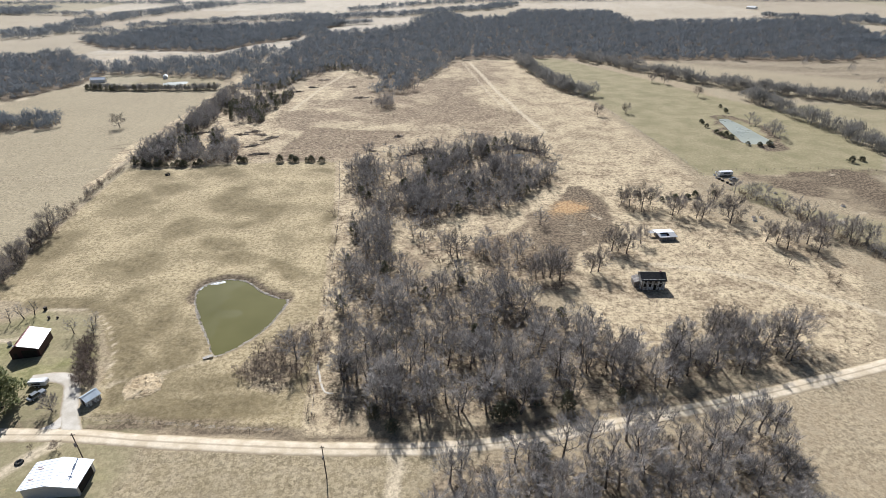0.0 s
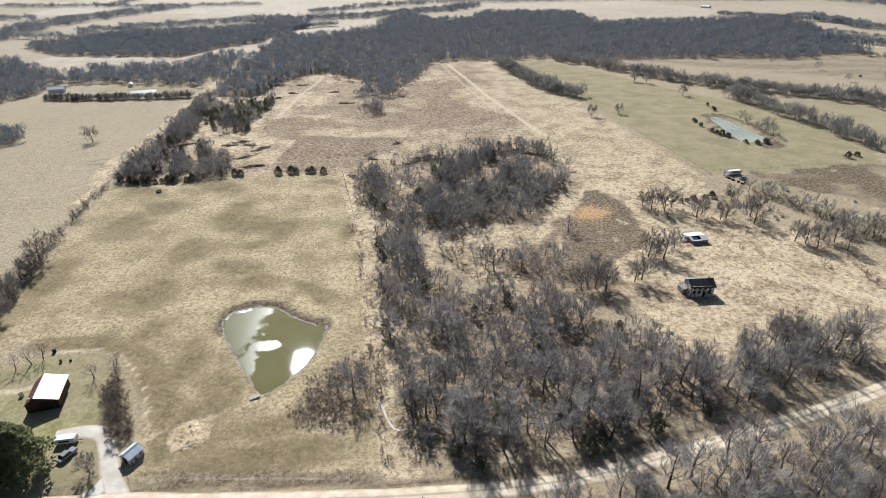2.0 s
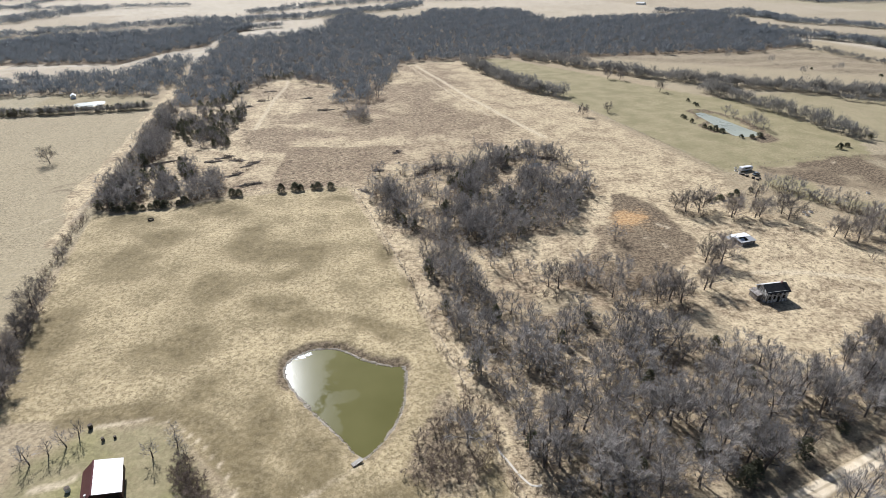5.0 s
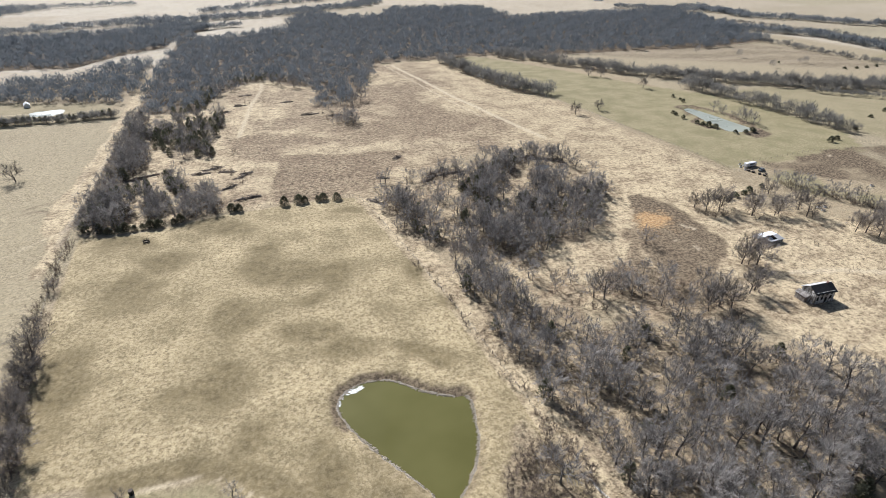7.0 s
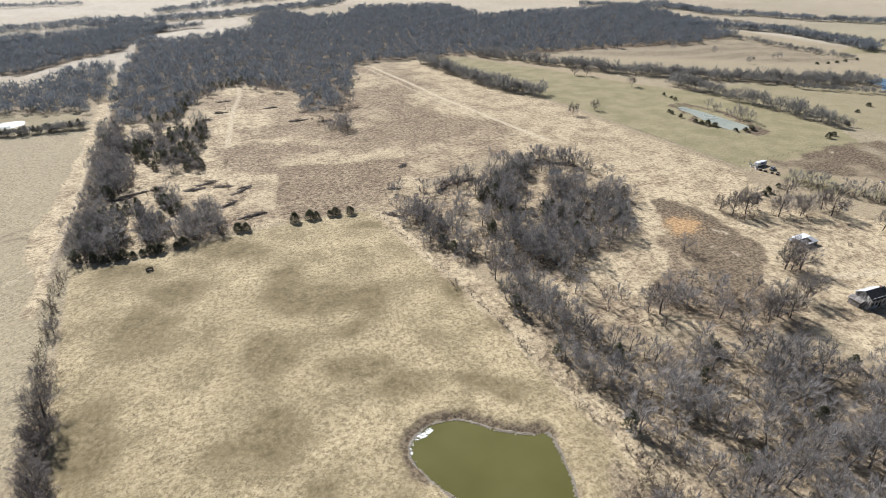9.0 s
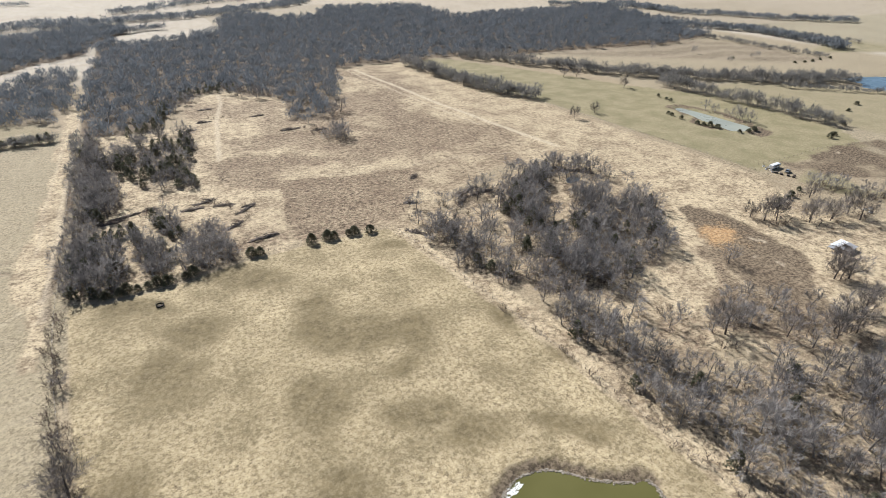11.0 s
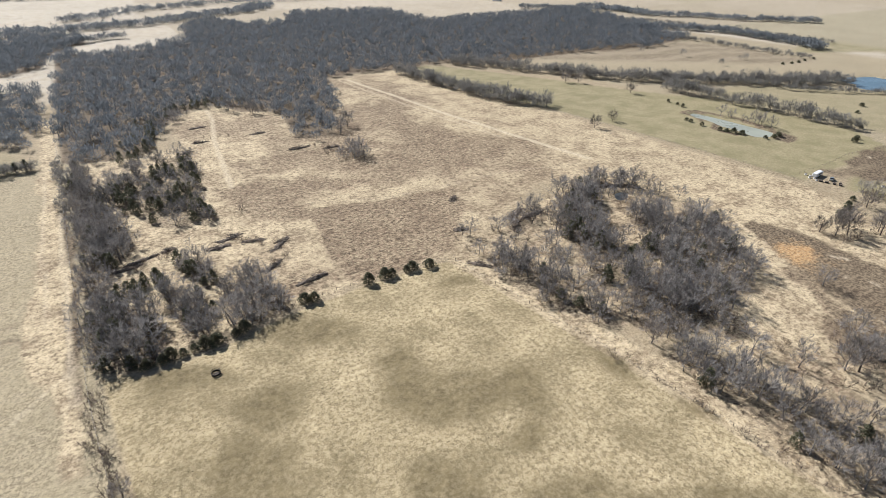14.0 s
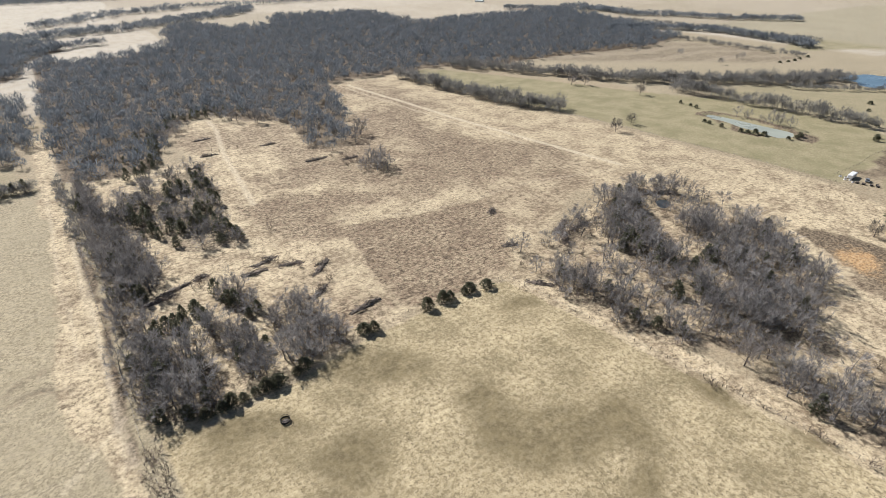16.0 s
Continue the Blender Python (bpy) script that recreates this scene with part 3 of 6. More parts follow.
def build_ground():
    xs, ys = spread(-200, 150, 2.0, -6000, 6000, 1.05), spread(72, 440, 2.0, -900, 6000, 1.045)
    gx, gy = np.meshgrid(xs, ys)
    x, y = gx.ravel(), gy.ravel()
    z = height(x, y)
    n, m = len(xs), len(ys)
    i = np.arange(n * m).reshape(m, n)
    quads = np.stack([i[:-1, :-1], i[:-1, 1:], i[1:, 1:], i[1:, :-1]], -1).reshape(-1, 4)

    wx = x + 9 * drift(x, y, 22, 1) + 4 * drift(x, y, 9, 2) + 2 * drift(x, y, 4.5, 3)
    wy = y + 9 * drift(x, y, 22, 4) + 4 * drift(x, y, 9, 5) + 2 * drift(x, y, 4.5, 6)

    def zone(points, soft=3.0, gain=1.0):
        return gain * smooth(-soft, soft, depth_in(points, x, y))

    def rough_zone(points, soft=3.0, gain=1.0, stray=0.5):
        return gain * smooth(-soft, soft, depth_in(points, x + stray * (wx - x), y + stray * (wy - y)))

    def blot(cx, cy, rx, ry, turn=0.0):
        c, s = math.cos(radians(turn)), math.sin(radians(turn))
        u, v = (wx - cx) * c + (wy - cy) * s, -(wx - cx) * s + (wy - cy) * c
        return np.exp(-((u / rx) ** 2 + (v / ry) ** 2))

    a, b, c = np.zeros((len(x), 3)), np.zeros((len(x), 3)), np.zeros((len(x), 3))
    a[:, 0] = zone(PASTURE, 2.0)
    px, py = x + 0.6 * (wx - x), y + 0.6 * (wy - y)
    a[:, 1] = 0.26 + 0.24 * drift(x, y, 19, 41) + 0.16 * drift(x, y, 8, 42)
    for cx, cy, rx, ry, turn in ((-141, 227, 10, 14, -25), (-132, 246, 9, 7, -35), (-92, 230, 13, 8, -24), (-74, 221, 8, 9, -24), (-108, 203, 8, 12, -15), (-85, 188, 12, 7, -30), (-77, 173, 11, 5, -20), (-149, 192, 7, 15, -15), (-112, 173, 10, 7, -10), (-106, 154, 7, 6, -20),
                                 (-48, 212, 5, 6, -25), (-116, 270, 17, 5, -28), (-147, 264, 12, 4, -25), (-83, 208, 5, 4, -35), (-99, 242, 6, 5, -35), (-62, 268, 8, 4, 0), (-108, 138, 6, 8, 0), (-86, 139, 5, 12, 15), (-44, 190, 3, 12, 10), (-56, 166, 5, 3, -20),
                                 (-60, 103, 24, 4, 2), (-62, 97.5, 28, 3, 2), (-93, 126, 5, 14, 25), (-76, 124, 6, 9, 10), (-56, 112, 13, 4, 10), (-88, 114, 8, 5, 0)):
        c0, s0 = math.cos(radians(turn)), math.sin(radians(turn))
        q = (((px - cx) * c0 + (py - cy) * s0) / rx) ** 2 + (((py - cy) * c0 - (px - cx) * s0) / ry) ** 2
        a[:, 1] = np.maximum(a[:, 1], 1.15 * np.exp(-0.7 * q) + 0.2 * (a[:, 1] - 0.26))
    a[:, 1] *= zone(PASTURE, 2.0)
    # trampled ground round the yard's edge
    trod = smooth(6.0, 1.2, line_distance([(-134, 148), (-125, 147.5), (-116, 147), (-106, 143), (-98, 136), (-92, 126), (-87.5, 117), (-85, 110), (-84, 103)], x, y))
    a[:, 1] = np.maximum(a[:, 1], 0.95 * trod)
    # green grass that the yard keeps through winter
    d = np.zeros((len(x), 3))
    d[:, 0] = np.maximum.reduce([0.95 * blot(-107, 119.5, 5.5, 6, 20), 0.85 * blot(-113, 115, 6, 4, 20), 0.8 * blot(-127, 121, 8, 7), 0.6 * blot(-127, 136, 8, 3.5, 10), 0.6 * blot(-98, 124, 3, 7, 30), 0.6 * blot(-89, 105, 3, 6), 0.75 * blot(-83, 83, 10, 3.5), 0.7 * blot(-104, 82, 6, 4)])
    a[:, 2] = np.maximum(zone(RIGHT_GRASS, 1.6, 0.85), zone(RANCH_YARD, 4.0, 0.8))
    a[:, 2] = np.maximum(a[:, 2], 0.55 * zone([(-400, 490), (-190, 475), (-190, 560), (-400, 560)], 15))
    a[:, 2] = np.maximum(a[:, 2], rough_zone([(150, 245), (170, 251), (164, 226), (149, 212), (140, 222), (142, 240)], 4, 0.8))
    a[:, 2] = np.maximum(a[:, 2], zone([(142, 238), (152, 212), (165, 180), (169, 150), (160, 130), (300, 170), (300, 235), (230, 205), (190, 203), (165, 217)], 5, 0.62))
    b[:, 0] = np.maximum.reduce([rough_zone(WEED_FIELD, 2.5, 1.15, 0.25), rough_zone(WEED_FIELD_2, 8, 0.82, 1.2), rough_zone(WEED_FIELD_3, 8, 0.84, 1.2), rough_zone(BURNT, 2.5, 0.7, 0.6), rough_zone(CLODS, 4.0, 1.0, 0.8), 0.8 * blot(40, 208, 8, 16, -15), rough_zone(NOTCH, 5.0, 0.6, 0.8), zone(HOUSE_YARD, 8, 0.30), zone(UPPER, 6, 0.5), 0.42 * smooth(0.1, 0.8, drift(x, y, 30, 9)) * zone(HOUSE_YARD, 8), 0.75 * blot(-10, 385, 55, 16, -15), 0.7 * blot(-70, 420, 30, 14, 30), 0.6 * blot(60, 420, 30, 8, -60), 0.6 * blot(-95, 480, 20, 10), 0.6 * blot(20, 470, 14, 40)])
    woods = np.maximum.reduce([zone(k, 2.5) for k in (CENTRAL, SOUTH_WOOD, FOREST, WEST_WOOD, FAR_WEST_WOOD, WEST_COPSE)] + [*(zone(k, 2, 1.0) for k in UPPER_CLUMPS), *(zone(k, 2, 0.85) for k in LEFT_CLUMPS), zone(CEDAR_WOOD, 2.0, 0.9), rough_zone([(-39, 138), (-35, 117), (-36, 108), (-41, 106), (-54, 113), (-57, 117), (-45, 129)], 2, 0.8, 0.4), zone(WEST_SCRUB, 10, 0.7)])
    b[:, 1] = woods
    forest_floor = np.maximum.reduce([zone(k, 4, 0.8) for k in (FOREST, WEST_WOOD, FAR_WEST_WOOD)])
    strip = smooth(6.5, 4.0, np.abs(line_distance([(p[0] + 3.0, p[1]) for p in FENCE_EAST], x, y)))
    old_field = zone([(-166, 286), (-112, 284), (-55, 283), (-46, 285), (20, 322), (62, 262), (84, 230), (130, 252), (116, 424), (84, 604), (20, 600), (-60, 530), (-120, 530), (-120, 340)], 4.0, 0.62)
    yard = zone(HOUSE_YARD, 6, 0.95)
    lane_strip = rough_zone(LANE_STRIP, 3.5, 0.85, 0.3)
    west_strip = rough_zone([(-166, 468), (-150, 462), (-119, 470), (-100, 540), (-80, 540), (-60, 500), (-70, 400), (-104, 330), (-96, 284), (-166, 276)], 4, 0.95, 0.4)
    b[:, 2] = np.maximum.reduce([strip, old_field, yard, lane_strip, west_strip, zone(UPPER, 4, 0.75), zone([(84, 228), (64, 246), (62, 300), (130, 258), (112, 215)], 5, 0.85), zone([(10, 162), (45, 148), (62, 175), (85, 195), (84, 232), (60, 264), (30, 215), (0, 212), (-16, 205), (-20, 182)], 5, 0.8)])
    c[:, 0] = np.maximum.reduce([forest_floor, rough_zone(BURNT, 2.5, 0.72, 0.6) + 0.2 * blot(70, 225, 9, 22, -10), rough_zone(LOT, 4, 1.0, 1.1) * (1.05 + 0.7 * drift(x, y, 17, 31) + 0.2 * drift(x, y, 7, 32)), rough_zone(CLODS, 4, 0.55, 0.8), 0.6 * blot(40, 208, 8, 16, -15), smooth(2.4, 0.8, np.abs(depth_in(POND_EDGE, x, y) + 0.3)) * np.where(y > 146, 0.85, 0.4), 0.6 * zone(RANCH_YARD, 3) * blot(-104, 100, 7, 5)])
    c[:, 0] = np.maximum(c[:, 0], 0.62 * smooth(2.6, 0.8, line_distance([(-87, 98.2), (-74, 96.5), (-62, 95.3), (-50, 94.5), (-37, 92.5)], x, y)))
    c[:, 0] = np.maximum(c[:, 0], 0.7 * smooth(2.0, 0.5, line_distance([(-86, 94.6), (-65, 93), (-44, 91.6), (-25, 90.2), (5, 91.5), (40, 98), (75, 105)], x, y)))
    c[:, 0] = np.maximum(c[:, 0], 0.75 * blot(-98, 101, 3.5, 6, 0))
    for line, w, g in (([(-199, 312), (-190, 317), (-181, 316), (-176, 318)], 2.0, 0.42), ([(-197, 308), (-189, 309), (-181, 306)], 1.4, 0.5), ([(-195, 314), (-193, 314)], 2.0, 0.55), ([(-176, 470), (-174.5, 400), (-173, 350), (-171.5, 310), (-170.5, 270)], 0.5, 0.95)):
        c[:, 0] = np.maximum(c[:, 0], g * smooth(w + 1.8, w * 0.4, line_distance(line, wx * 0.3 + x * 0.7, wy * 0.3 + y * 0.7)))
    c[:, 1] = 1.1 * np.maximum(blot(55, 219, 11, 8, 35), 0.6 * blot(112, 133, 12, 1.6, -35))
    for line, w, g in (([(-127, 144), (-117, 144.4), (-112, 142.8), (-107, 139.5), (-102, 134), (-97.5, 128), (-93.5, 121), (-91, 114), (-87.5, 108)], 0.05, 0.66),
                       ([(-134, 127.4), (-131, 128), (-125.5, 129.3)], 0.5, 0.85),
                       ([(-64, 119), (-78, 113), (-92, 108)], 0.5, 0.5),
                       ([(31, 585), (40, 510), (47, 450), (56, 390), (66, 335)], 1.8, 0.8), ([(24, 585), (32, 510), (39, 450), (47, 390)], 1.0, 0.62), ([(90, 320), (60, 331), (14, 343), (-24, 343), (-53, 345), (-84, 357)], 1.0, 0.45), ([(-91, 540), (-92, 516), (-100, 471), (-104, 432), (-108, 392)], 1.6, 0.66), ([(-178.5, 540), (-177, 470), (-176, 400), (-175, 350), (-174, 310), (-173, 270)], 1.0, 0.6), ([(-183, 470), (-182, 400), (-181, 350), (-179, 310)], 0.8, 0.5), ([(-345, 405), (-327, 442), (-326, 478), (-330, 514), (-351, 596), (-380, 716)], 2.5, 0.8), ([(-300, 488), (-250, 492), (-205, 488)], 1.6, 0.55), ([(-214, 262), (-190, 266), (-172, 287)], 0.6, 0.5),
                       ([(77, 170), (95, 166), (112, 158), (130, 146), (146, 132)], 1.5, 0.75), ([(-79.6, 108), (-78.6, 109)], 4.6, 1.0), ([(-90, 90), (-94, 86), (-98, 80)], 1.6, 0.8), ([(-11, 86), (-10, 82), (-11, 72)], 1.6, 0.85)):
        c[:, 2] = np.maximum(c[:, 2], g * smooth(w + 1.4, w * 0.4, line_distance(line, x, y)))
    for px, py, r in ((65, 212, 1.6), (52, 199, 2.2), (58, 190, 1.4), (157, 234, 1.8), (179, 219, 3.0), (196, 254, 3.0), (166, 204, 5.0)):
        c[:, 2] = np.maximum(c[:, 2], 0.8 * np.exp(-((wx - px) ** 2 + (wy - py) ** 2) / r ** 2))
    c[:, 0] = np.maximum(c[:, 0], 0.95 * smooth(5.5, 1.5, np.abs(depth_in(RIGHT_POND, wx, wy) + 2)))
    # a patchwork of fields far off, the tones paled and greyed for haze
    rng = np.random.default_rng(5)
    tones = np.array([(0.37, 0.315, 0.245), (0.47, 0.41, 0.335), (0.35, 0.295, 0.23), (0.29, 0.26, 0.18), (0.50, 0.445, 0.37), (0.33, 0.28, 0.21), (0.43, 0.37, 0.295)])
    table = rng.integers(0, len(tones), (40, 40))
    fx = np.clip(((x + 13 * np.sin(y / 90) + 6000) / 330).astype(int), 0, 39)
    fy = np.clip(((y + 900) / 260).astype(int), 0, 39)
    field = tones[table[fy, fx]]
    home = (np.abs(x) < 270) & (y < 620)
    field[home] = (0.28, 0.215, 0.135)
    field[(x < -165) & (y < 480)] = (0.285, 0.236, 0.148)
    old = zone([(-166, 286), (-55, 284), (20, 322), (62, 262), (130, 252), (116, 424), (84, 604), (20, 600), (-60, 530), (-120, 530), (-120, 340)], 10)
    b[:, 0] = np.maximum(b[:, 0], old * (1 - 0.6 * smooth(48, 75, x)) * (0.44 + 0.30 * drift(x, y, 38, 12) + 0.22 * drift(x, y, 14, 13)))
    b[:, 0] *= 1 - 0.5 * rough_zone(PALE_STRIP, 5, 1.0, 0.8)
    field[(y < 88) & (x < 0)] = (0.24, 0.19, 0.11)
    field[(x > 215) & (y < 640) & (x < 560)] = (0.285, 0.235, 0.155)
    plough = zone([(226, 596), (290, 606), (380, 590), (460, 585), (495, 520), (470, 425), (420, 440), (390, 470), (340, 505), (280, 545)], 10)
    stripes = np.sin(y / 6.5 + x / 30 + 2 * drift(x, y, 60, 33))[:, None]
    field = field * (1 - plough[:, None]) + plough[:, None] * np.where(stripes > -0.3, np.array([[0.115, 0.086, 0.06]]), np.array([[0.21, 0.165, 0.118]]))
    pale = zone([(222, 600), (236, 590), (300, 604), (460, 586), (462, 600), (300, 622), (226, 612)], 5)
    field = field * (1 - pale[:, None]) + pale[:, None] * np.array([[0.50, 0.42, 0.31]])
    a[:, 2] = np.maximum(a[:, 2], zone([(246, 400), (250, 330), (256, 262), (330, 250), (400, 330), (352, 372), (300, 404)], 8, 0.58))
    a[:, 2] = np.maximum(a[:, 2], zone([(500, 470), (560, 440), (640, 400), (640, 520), (575, 500)], 8, 0.7))
    # big soft stains and the trace of old mowing over every field
    field = field * (1 + 0.10 * drift(x, y, 45, 34) + 0.07 * drift(x, y, 16, 35) + 0.04 * np.sin(0.8 * x + 0.25 * y + 3 * drift(x, y, 50, 36)) * ((x < -186) & (y < 480)))[:, None]
    me = mesh_from("ground", np.stack([x, y, z], 1), None, GROUND, layers={"zone_a": a, "zone_b": b, "zone_c": c, "zone_d": d, "field": field}, quads=quads)
    me.polygons.foreach_set("use_smooth", np.ones(len(quads), bool))
    tagged(new("ground", me), "rolling winter farmland, dry tan grass, weeds and leaf litter", "ground", kind="structure")


def ribbon(name, line, width, label, lift=0.10, material=None, across=9, wobble=0.1, step=1.2):
    """A crowned strip of gravel along a line."""
    pts, way = along(line, step)
    side = np.stack([way[:, 1], -way[:, 0]], 1)
    s = np.linspace(-1, 1, across)
    w = width / 2 * (1 + wobble * 0.3 * np.sin(np.arange(len(pts)) * 0.37) + wobble * 0.25 * np.sin(np.arange(len(pts)) * 0.11 + 1))
    xy = pts[:, None, :] + side[:, None, :] * (s[None, :, None] * w[:, None, None])
    x, y = xy[..., 0].ravel(), xy[..., 1].ravel()
    z = height(x, y) + np.tile(lift * (1 - np.abs(s) ** 3) + 0.05 - 0.13 * (np.abs(s) > 0.99), len(pts))
    i = np.arange(len(pts) * across).reshape(len(pts), across)
    quads = np.stack([i[:-1, :-1], i[:-1, 1:], i[1:, 1:], i[1:, :-1]], -1).reshape(-1, 4)
    me = mesh_from(name, np.stack([x, y, z], 1), None, material or GRAVEL, quads=quads)
    me.attributes.new("across", "FLOAT", "POINT").data.foreach_set("value", np.tile(s, len(pts)).astype(np.float32))
    me.polygons.foreach_set("use_smooth", np.ones(len(quads), bool))
    return tagged(new(name, me), label, "road", kind="structure")


def sheet(name, edge, z, material, label):
    """Still water that reaches a little under its banks."""
    mid = edge.mean(0)
    bm = bmesh.new()
    out = mid + (edge - mid) * (1 + 1.2 / np.linalg.norm(edge - mid, axis=1)[:, None])
    bm.faces.new([bm.verts.new((*p, z)) for p in out])
    me = bpy.data.meshes.new(name)
    bm.to_mesh(me)
    bm.free()
    me.materials.append(material)
    return tagged(new(name, me), label, "pond", kind="structure")


build_ground()
ribbon("road", ROAD, 4.7, "pale gravel country road with two worn wheel tracks")
ribbon("driveway", [(-88, 92), (-91, 96), (-94, 101), (-96.5, 106), (-99.5, 110.5), (-104.5, 112.2), (-111, 111.2)], 4.8, "pale gravel driveway widening into a turning place", 0.06, PAD)
ribbon("driveway_spur", [(-97, 92), (-94, 94.5), (-92.5, 99)], 3.6, "pale gravel corner of the driveway", 0.04, PAD)
# the creek's bright glint, painted as a strip of pale gravel colour
ribbon("creek_glint", [(-34.5, 118), (-34.2, 115), (-33.2, 112), (-32.3, 109), (-30.5, 105.5), (-28, 105)], 0.7, "narrow creek, its white glint painted as a pale strip", 0.02, PAD)
sheet("water", POND_EDGE, -0.62, WATER, "olive green farm pond, partly ruffled by wind")
sheet("water", RIGHT_POND, -0.62, FARWATER, "grey green stock pond in the pasture")
sheet("water", SMALL_POND, -0.62, DARKWATER, "small dark pool among bare trees")
sheet("water", WEST_POND, -0.62, BLUEWATER, "small pale pond in a field")
sheet("water", FAR_POND, -0.62, BLUEWATER, "blue pond in the distant pastures")
sheet("water", RANCH_POND, -0.62, FARWATER, "pale pond beside a distant farm")


# ---- trees ----
def prisms(segments, sides):
    """Triangles of tapered limbs: each segment is (ax, ay, az, bx, by, bz, ra, rb)."""
    s = np.asarray(segments, float).reshape(-1, 8)
    a, b, ra, rb = s[:, 0:3], s[:, 3:6], s[:, 6], s[:, 7]
    d = b - a
    d /= np.maximum(np.linalg.norm(d, axis=1), 1e-6)[:, None]
    ref = np.where(np.abs(d[:, 2:3]) > 0.9, np.array([[1.0, 0, 0]]), np.array([[0, 0, 1.0]]))
    u = np.cross(d, ref)
    u /= np.linalg.norm(u, axis=1)[:, None]
    v = np.cross(d, u)
    ang = np.arange(sides) * 2 * np.pi / sides
    ring = u[:, None, :] * np.cos(ang)[None, :, None] + v[:, None, :] * np.sin(ang)[None, :, None]
    verts = np.concatenate([a[:, None] + ring * ra[:, None, None], b[:, None] + ring * rb[:, None, None]], 1).reshape(-1, 3)
    k = np.arange(sides)
    j = (k + 1) % sides
    face = np.concatenate([np.stack([k, j, sides + j], 1), np.stack([k, sides + j, sides + k], 1)])
    tris = (face[None] + (np.arange(len(s)) * 2 * sides)[:, None, None]).reshape(-1, 3)
    return verts, tris


def blades(starts, ends, width, rng):
    """Fine twigs, each a long thin triangle."""
    a, b = np.asarray(starts, float), np.asarray(ends, float)
    w = np.cross(b - a, np.array([0.0, 0.0, 1.0]) + 0.3 * rng.normal(size=a.shape))
    w /= np.maximum(np.linalg.norm(w, axis=1), 1e-6)[:, None]
    w = w * (np.asarray(width).reshape(-1, 1) / 2)
    verts = np.stack([a - w, a + w, b], 1).reshape(-1, 3)
    return verts, np.arange(len(verts)).reshape(-1, 3)


def joined(*meshes):
    verts, tris, n = [], [], 0
    for v, t in meshes:
        verts.append(v)
        tris.append(np.asarray(t) + n)
        n += len(v)
    return np.vstack(verts), np.vstack(tris)


def bent(p, d, length, r0, r1, n, rng, lift=0.12, wander=0.16):
    """A crooked limb of n segments; gives the segments and the way along it."""
    segs, pts, dirs = [], [p], [d]
    for i in range(n):
        d = d + rng.normal(size=3) * wander + np.array([0, 0, lift])
        d = d / np.linalg.norm(d)
        q = p + d * length / n
        segs.append((*p, *q, r0 + (r1 - r0) * i / n, r0 + (r1 - r0) * (i + 1) / n))
        p = q
        pts.append(p)
        dirs.append(d)
    return segs, pts, dirs


def offshoot(d, spread_deg, rng):
    t = rng.normal(size=3)
    t = t - d * np.dot(t, d)
    t /= np.linalg.norm(t)
    a = radians(spread_deg)
    return d * math.cos(a) + t * math.sin(a)


def bare_tree(seed, tall, wide, limbs=10, branches=4, twigs=8, twig_w=0.09, low=0.16, coarse=False):
    """A leafless tree with a rounded, twiggy crown: (trunk mesh, crown mesh), at the origin."""
    rng = np.random.default_rng(seed)
    r = tall * 0.019 + 0.04
    trunk, pts, dirs = bent(np.array([0, 0, -0.25]), np.array([0, 0, 1.0]), tall * 0.78, r * 1.25, r * 0.2, 2 if coarse else 4, rng, 0.05, 0.09)
    spine, n = np.array(pts), len(pts) - 1
    limb, fa, fb, ta, tb = [], [], [], [], []
    for i in range(limbs):
        f = low + (0.95 - low) * ((i + rng.random() * 0.8) / limbs)
        k = min(int(f * n), n - 1)
        p = spine[k] + (spine[k + 1] - spine[k]) * (f * n - k)
        az = i * 2.4 + rng.random() * 0.9
        ease = math.sqrt(max(0.05, 1 - (f * 0.95) ** 2))
        tip = np.array([math.cos(az) * wide / 2 * ease, math.sin(az) * wide / 2 * ease, p[2] + tall * (0.30 - 0.08 * f)]) * rng.uniform(0.82, 1.1)
        mid = p * 0.45 + tip * 0.55 + rng.normal(size=3) * 0.06 * wide - np.array([0, 0, 0.04 * tall])
        rr = r * (0.55 - 0.3 * f)
        limb += [(*p, *mid, rr, rr * 0.55), (*mid, *tip, rr * 0.55, 0.02)]
        for j in range(branches):
            g = 0.3 + 0.7 * (j + rng.random()) / branches
            bp = p + (mid - p) * g * 2 if g < 0.5 else mid + (tip - mid) * (g * 2 - 1)
            out = tip - p
            out = out / np.linalg.norm(out)
            end = bp + (offshoot(out, 30 + 30 * rng.random(), rng) + np.array([0, 0, 0.2])) * wide * (0.30 - 0.1 * g)
            fa.append(bp), fb.append(end)
            along_branch = (end - bp) / np.linalg.norm(end - bp)
            for t in range(twigs):
                q = bp + (end - bp) * rng.uniform(0.15, 1.0) + rng.normal(size=3) * 0.025 * wide
                d = along_branch * 0.8 + rng.normal(size=3) * 0.42 + np.array([0, 0, 0.32])
                ta.append(q), tb.append(q + d / np.linalg.norm(d) * rng.uniform(0.1, 0.24) * wide)
    top = joined(blades(np.array(fa), np.array(fb), np.full(len(fa), twig_w * 1.3), rng), blades(np.array(ta), np.array(tb), np.full(len(ta), twig_w), rng))
    return joined(prisms(trunk, 3 if coarse else 6), prisms(limb, 3)), top


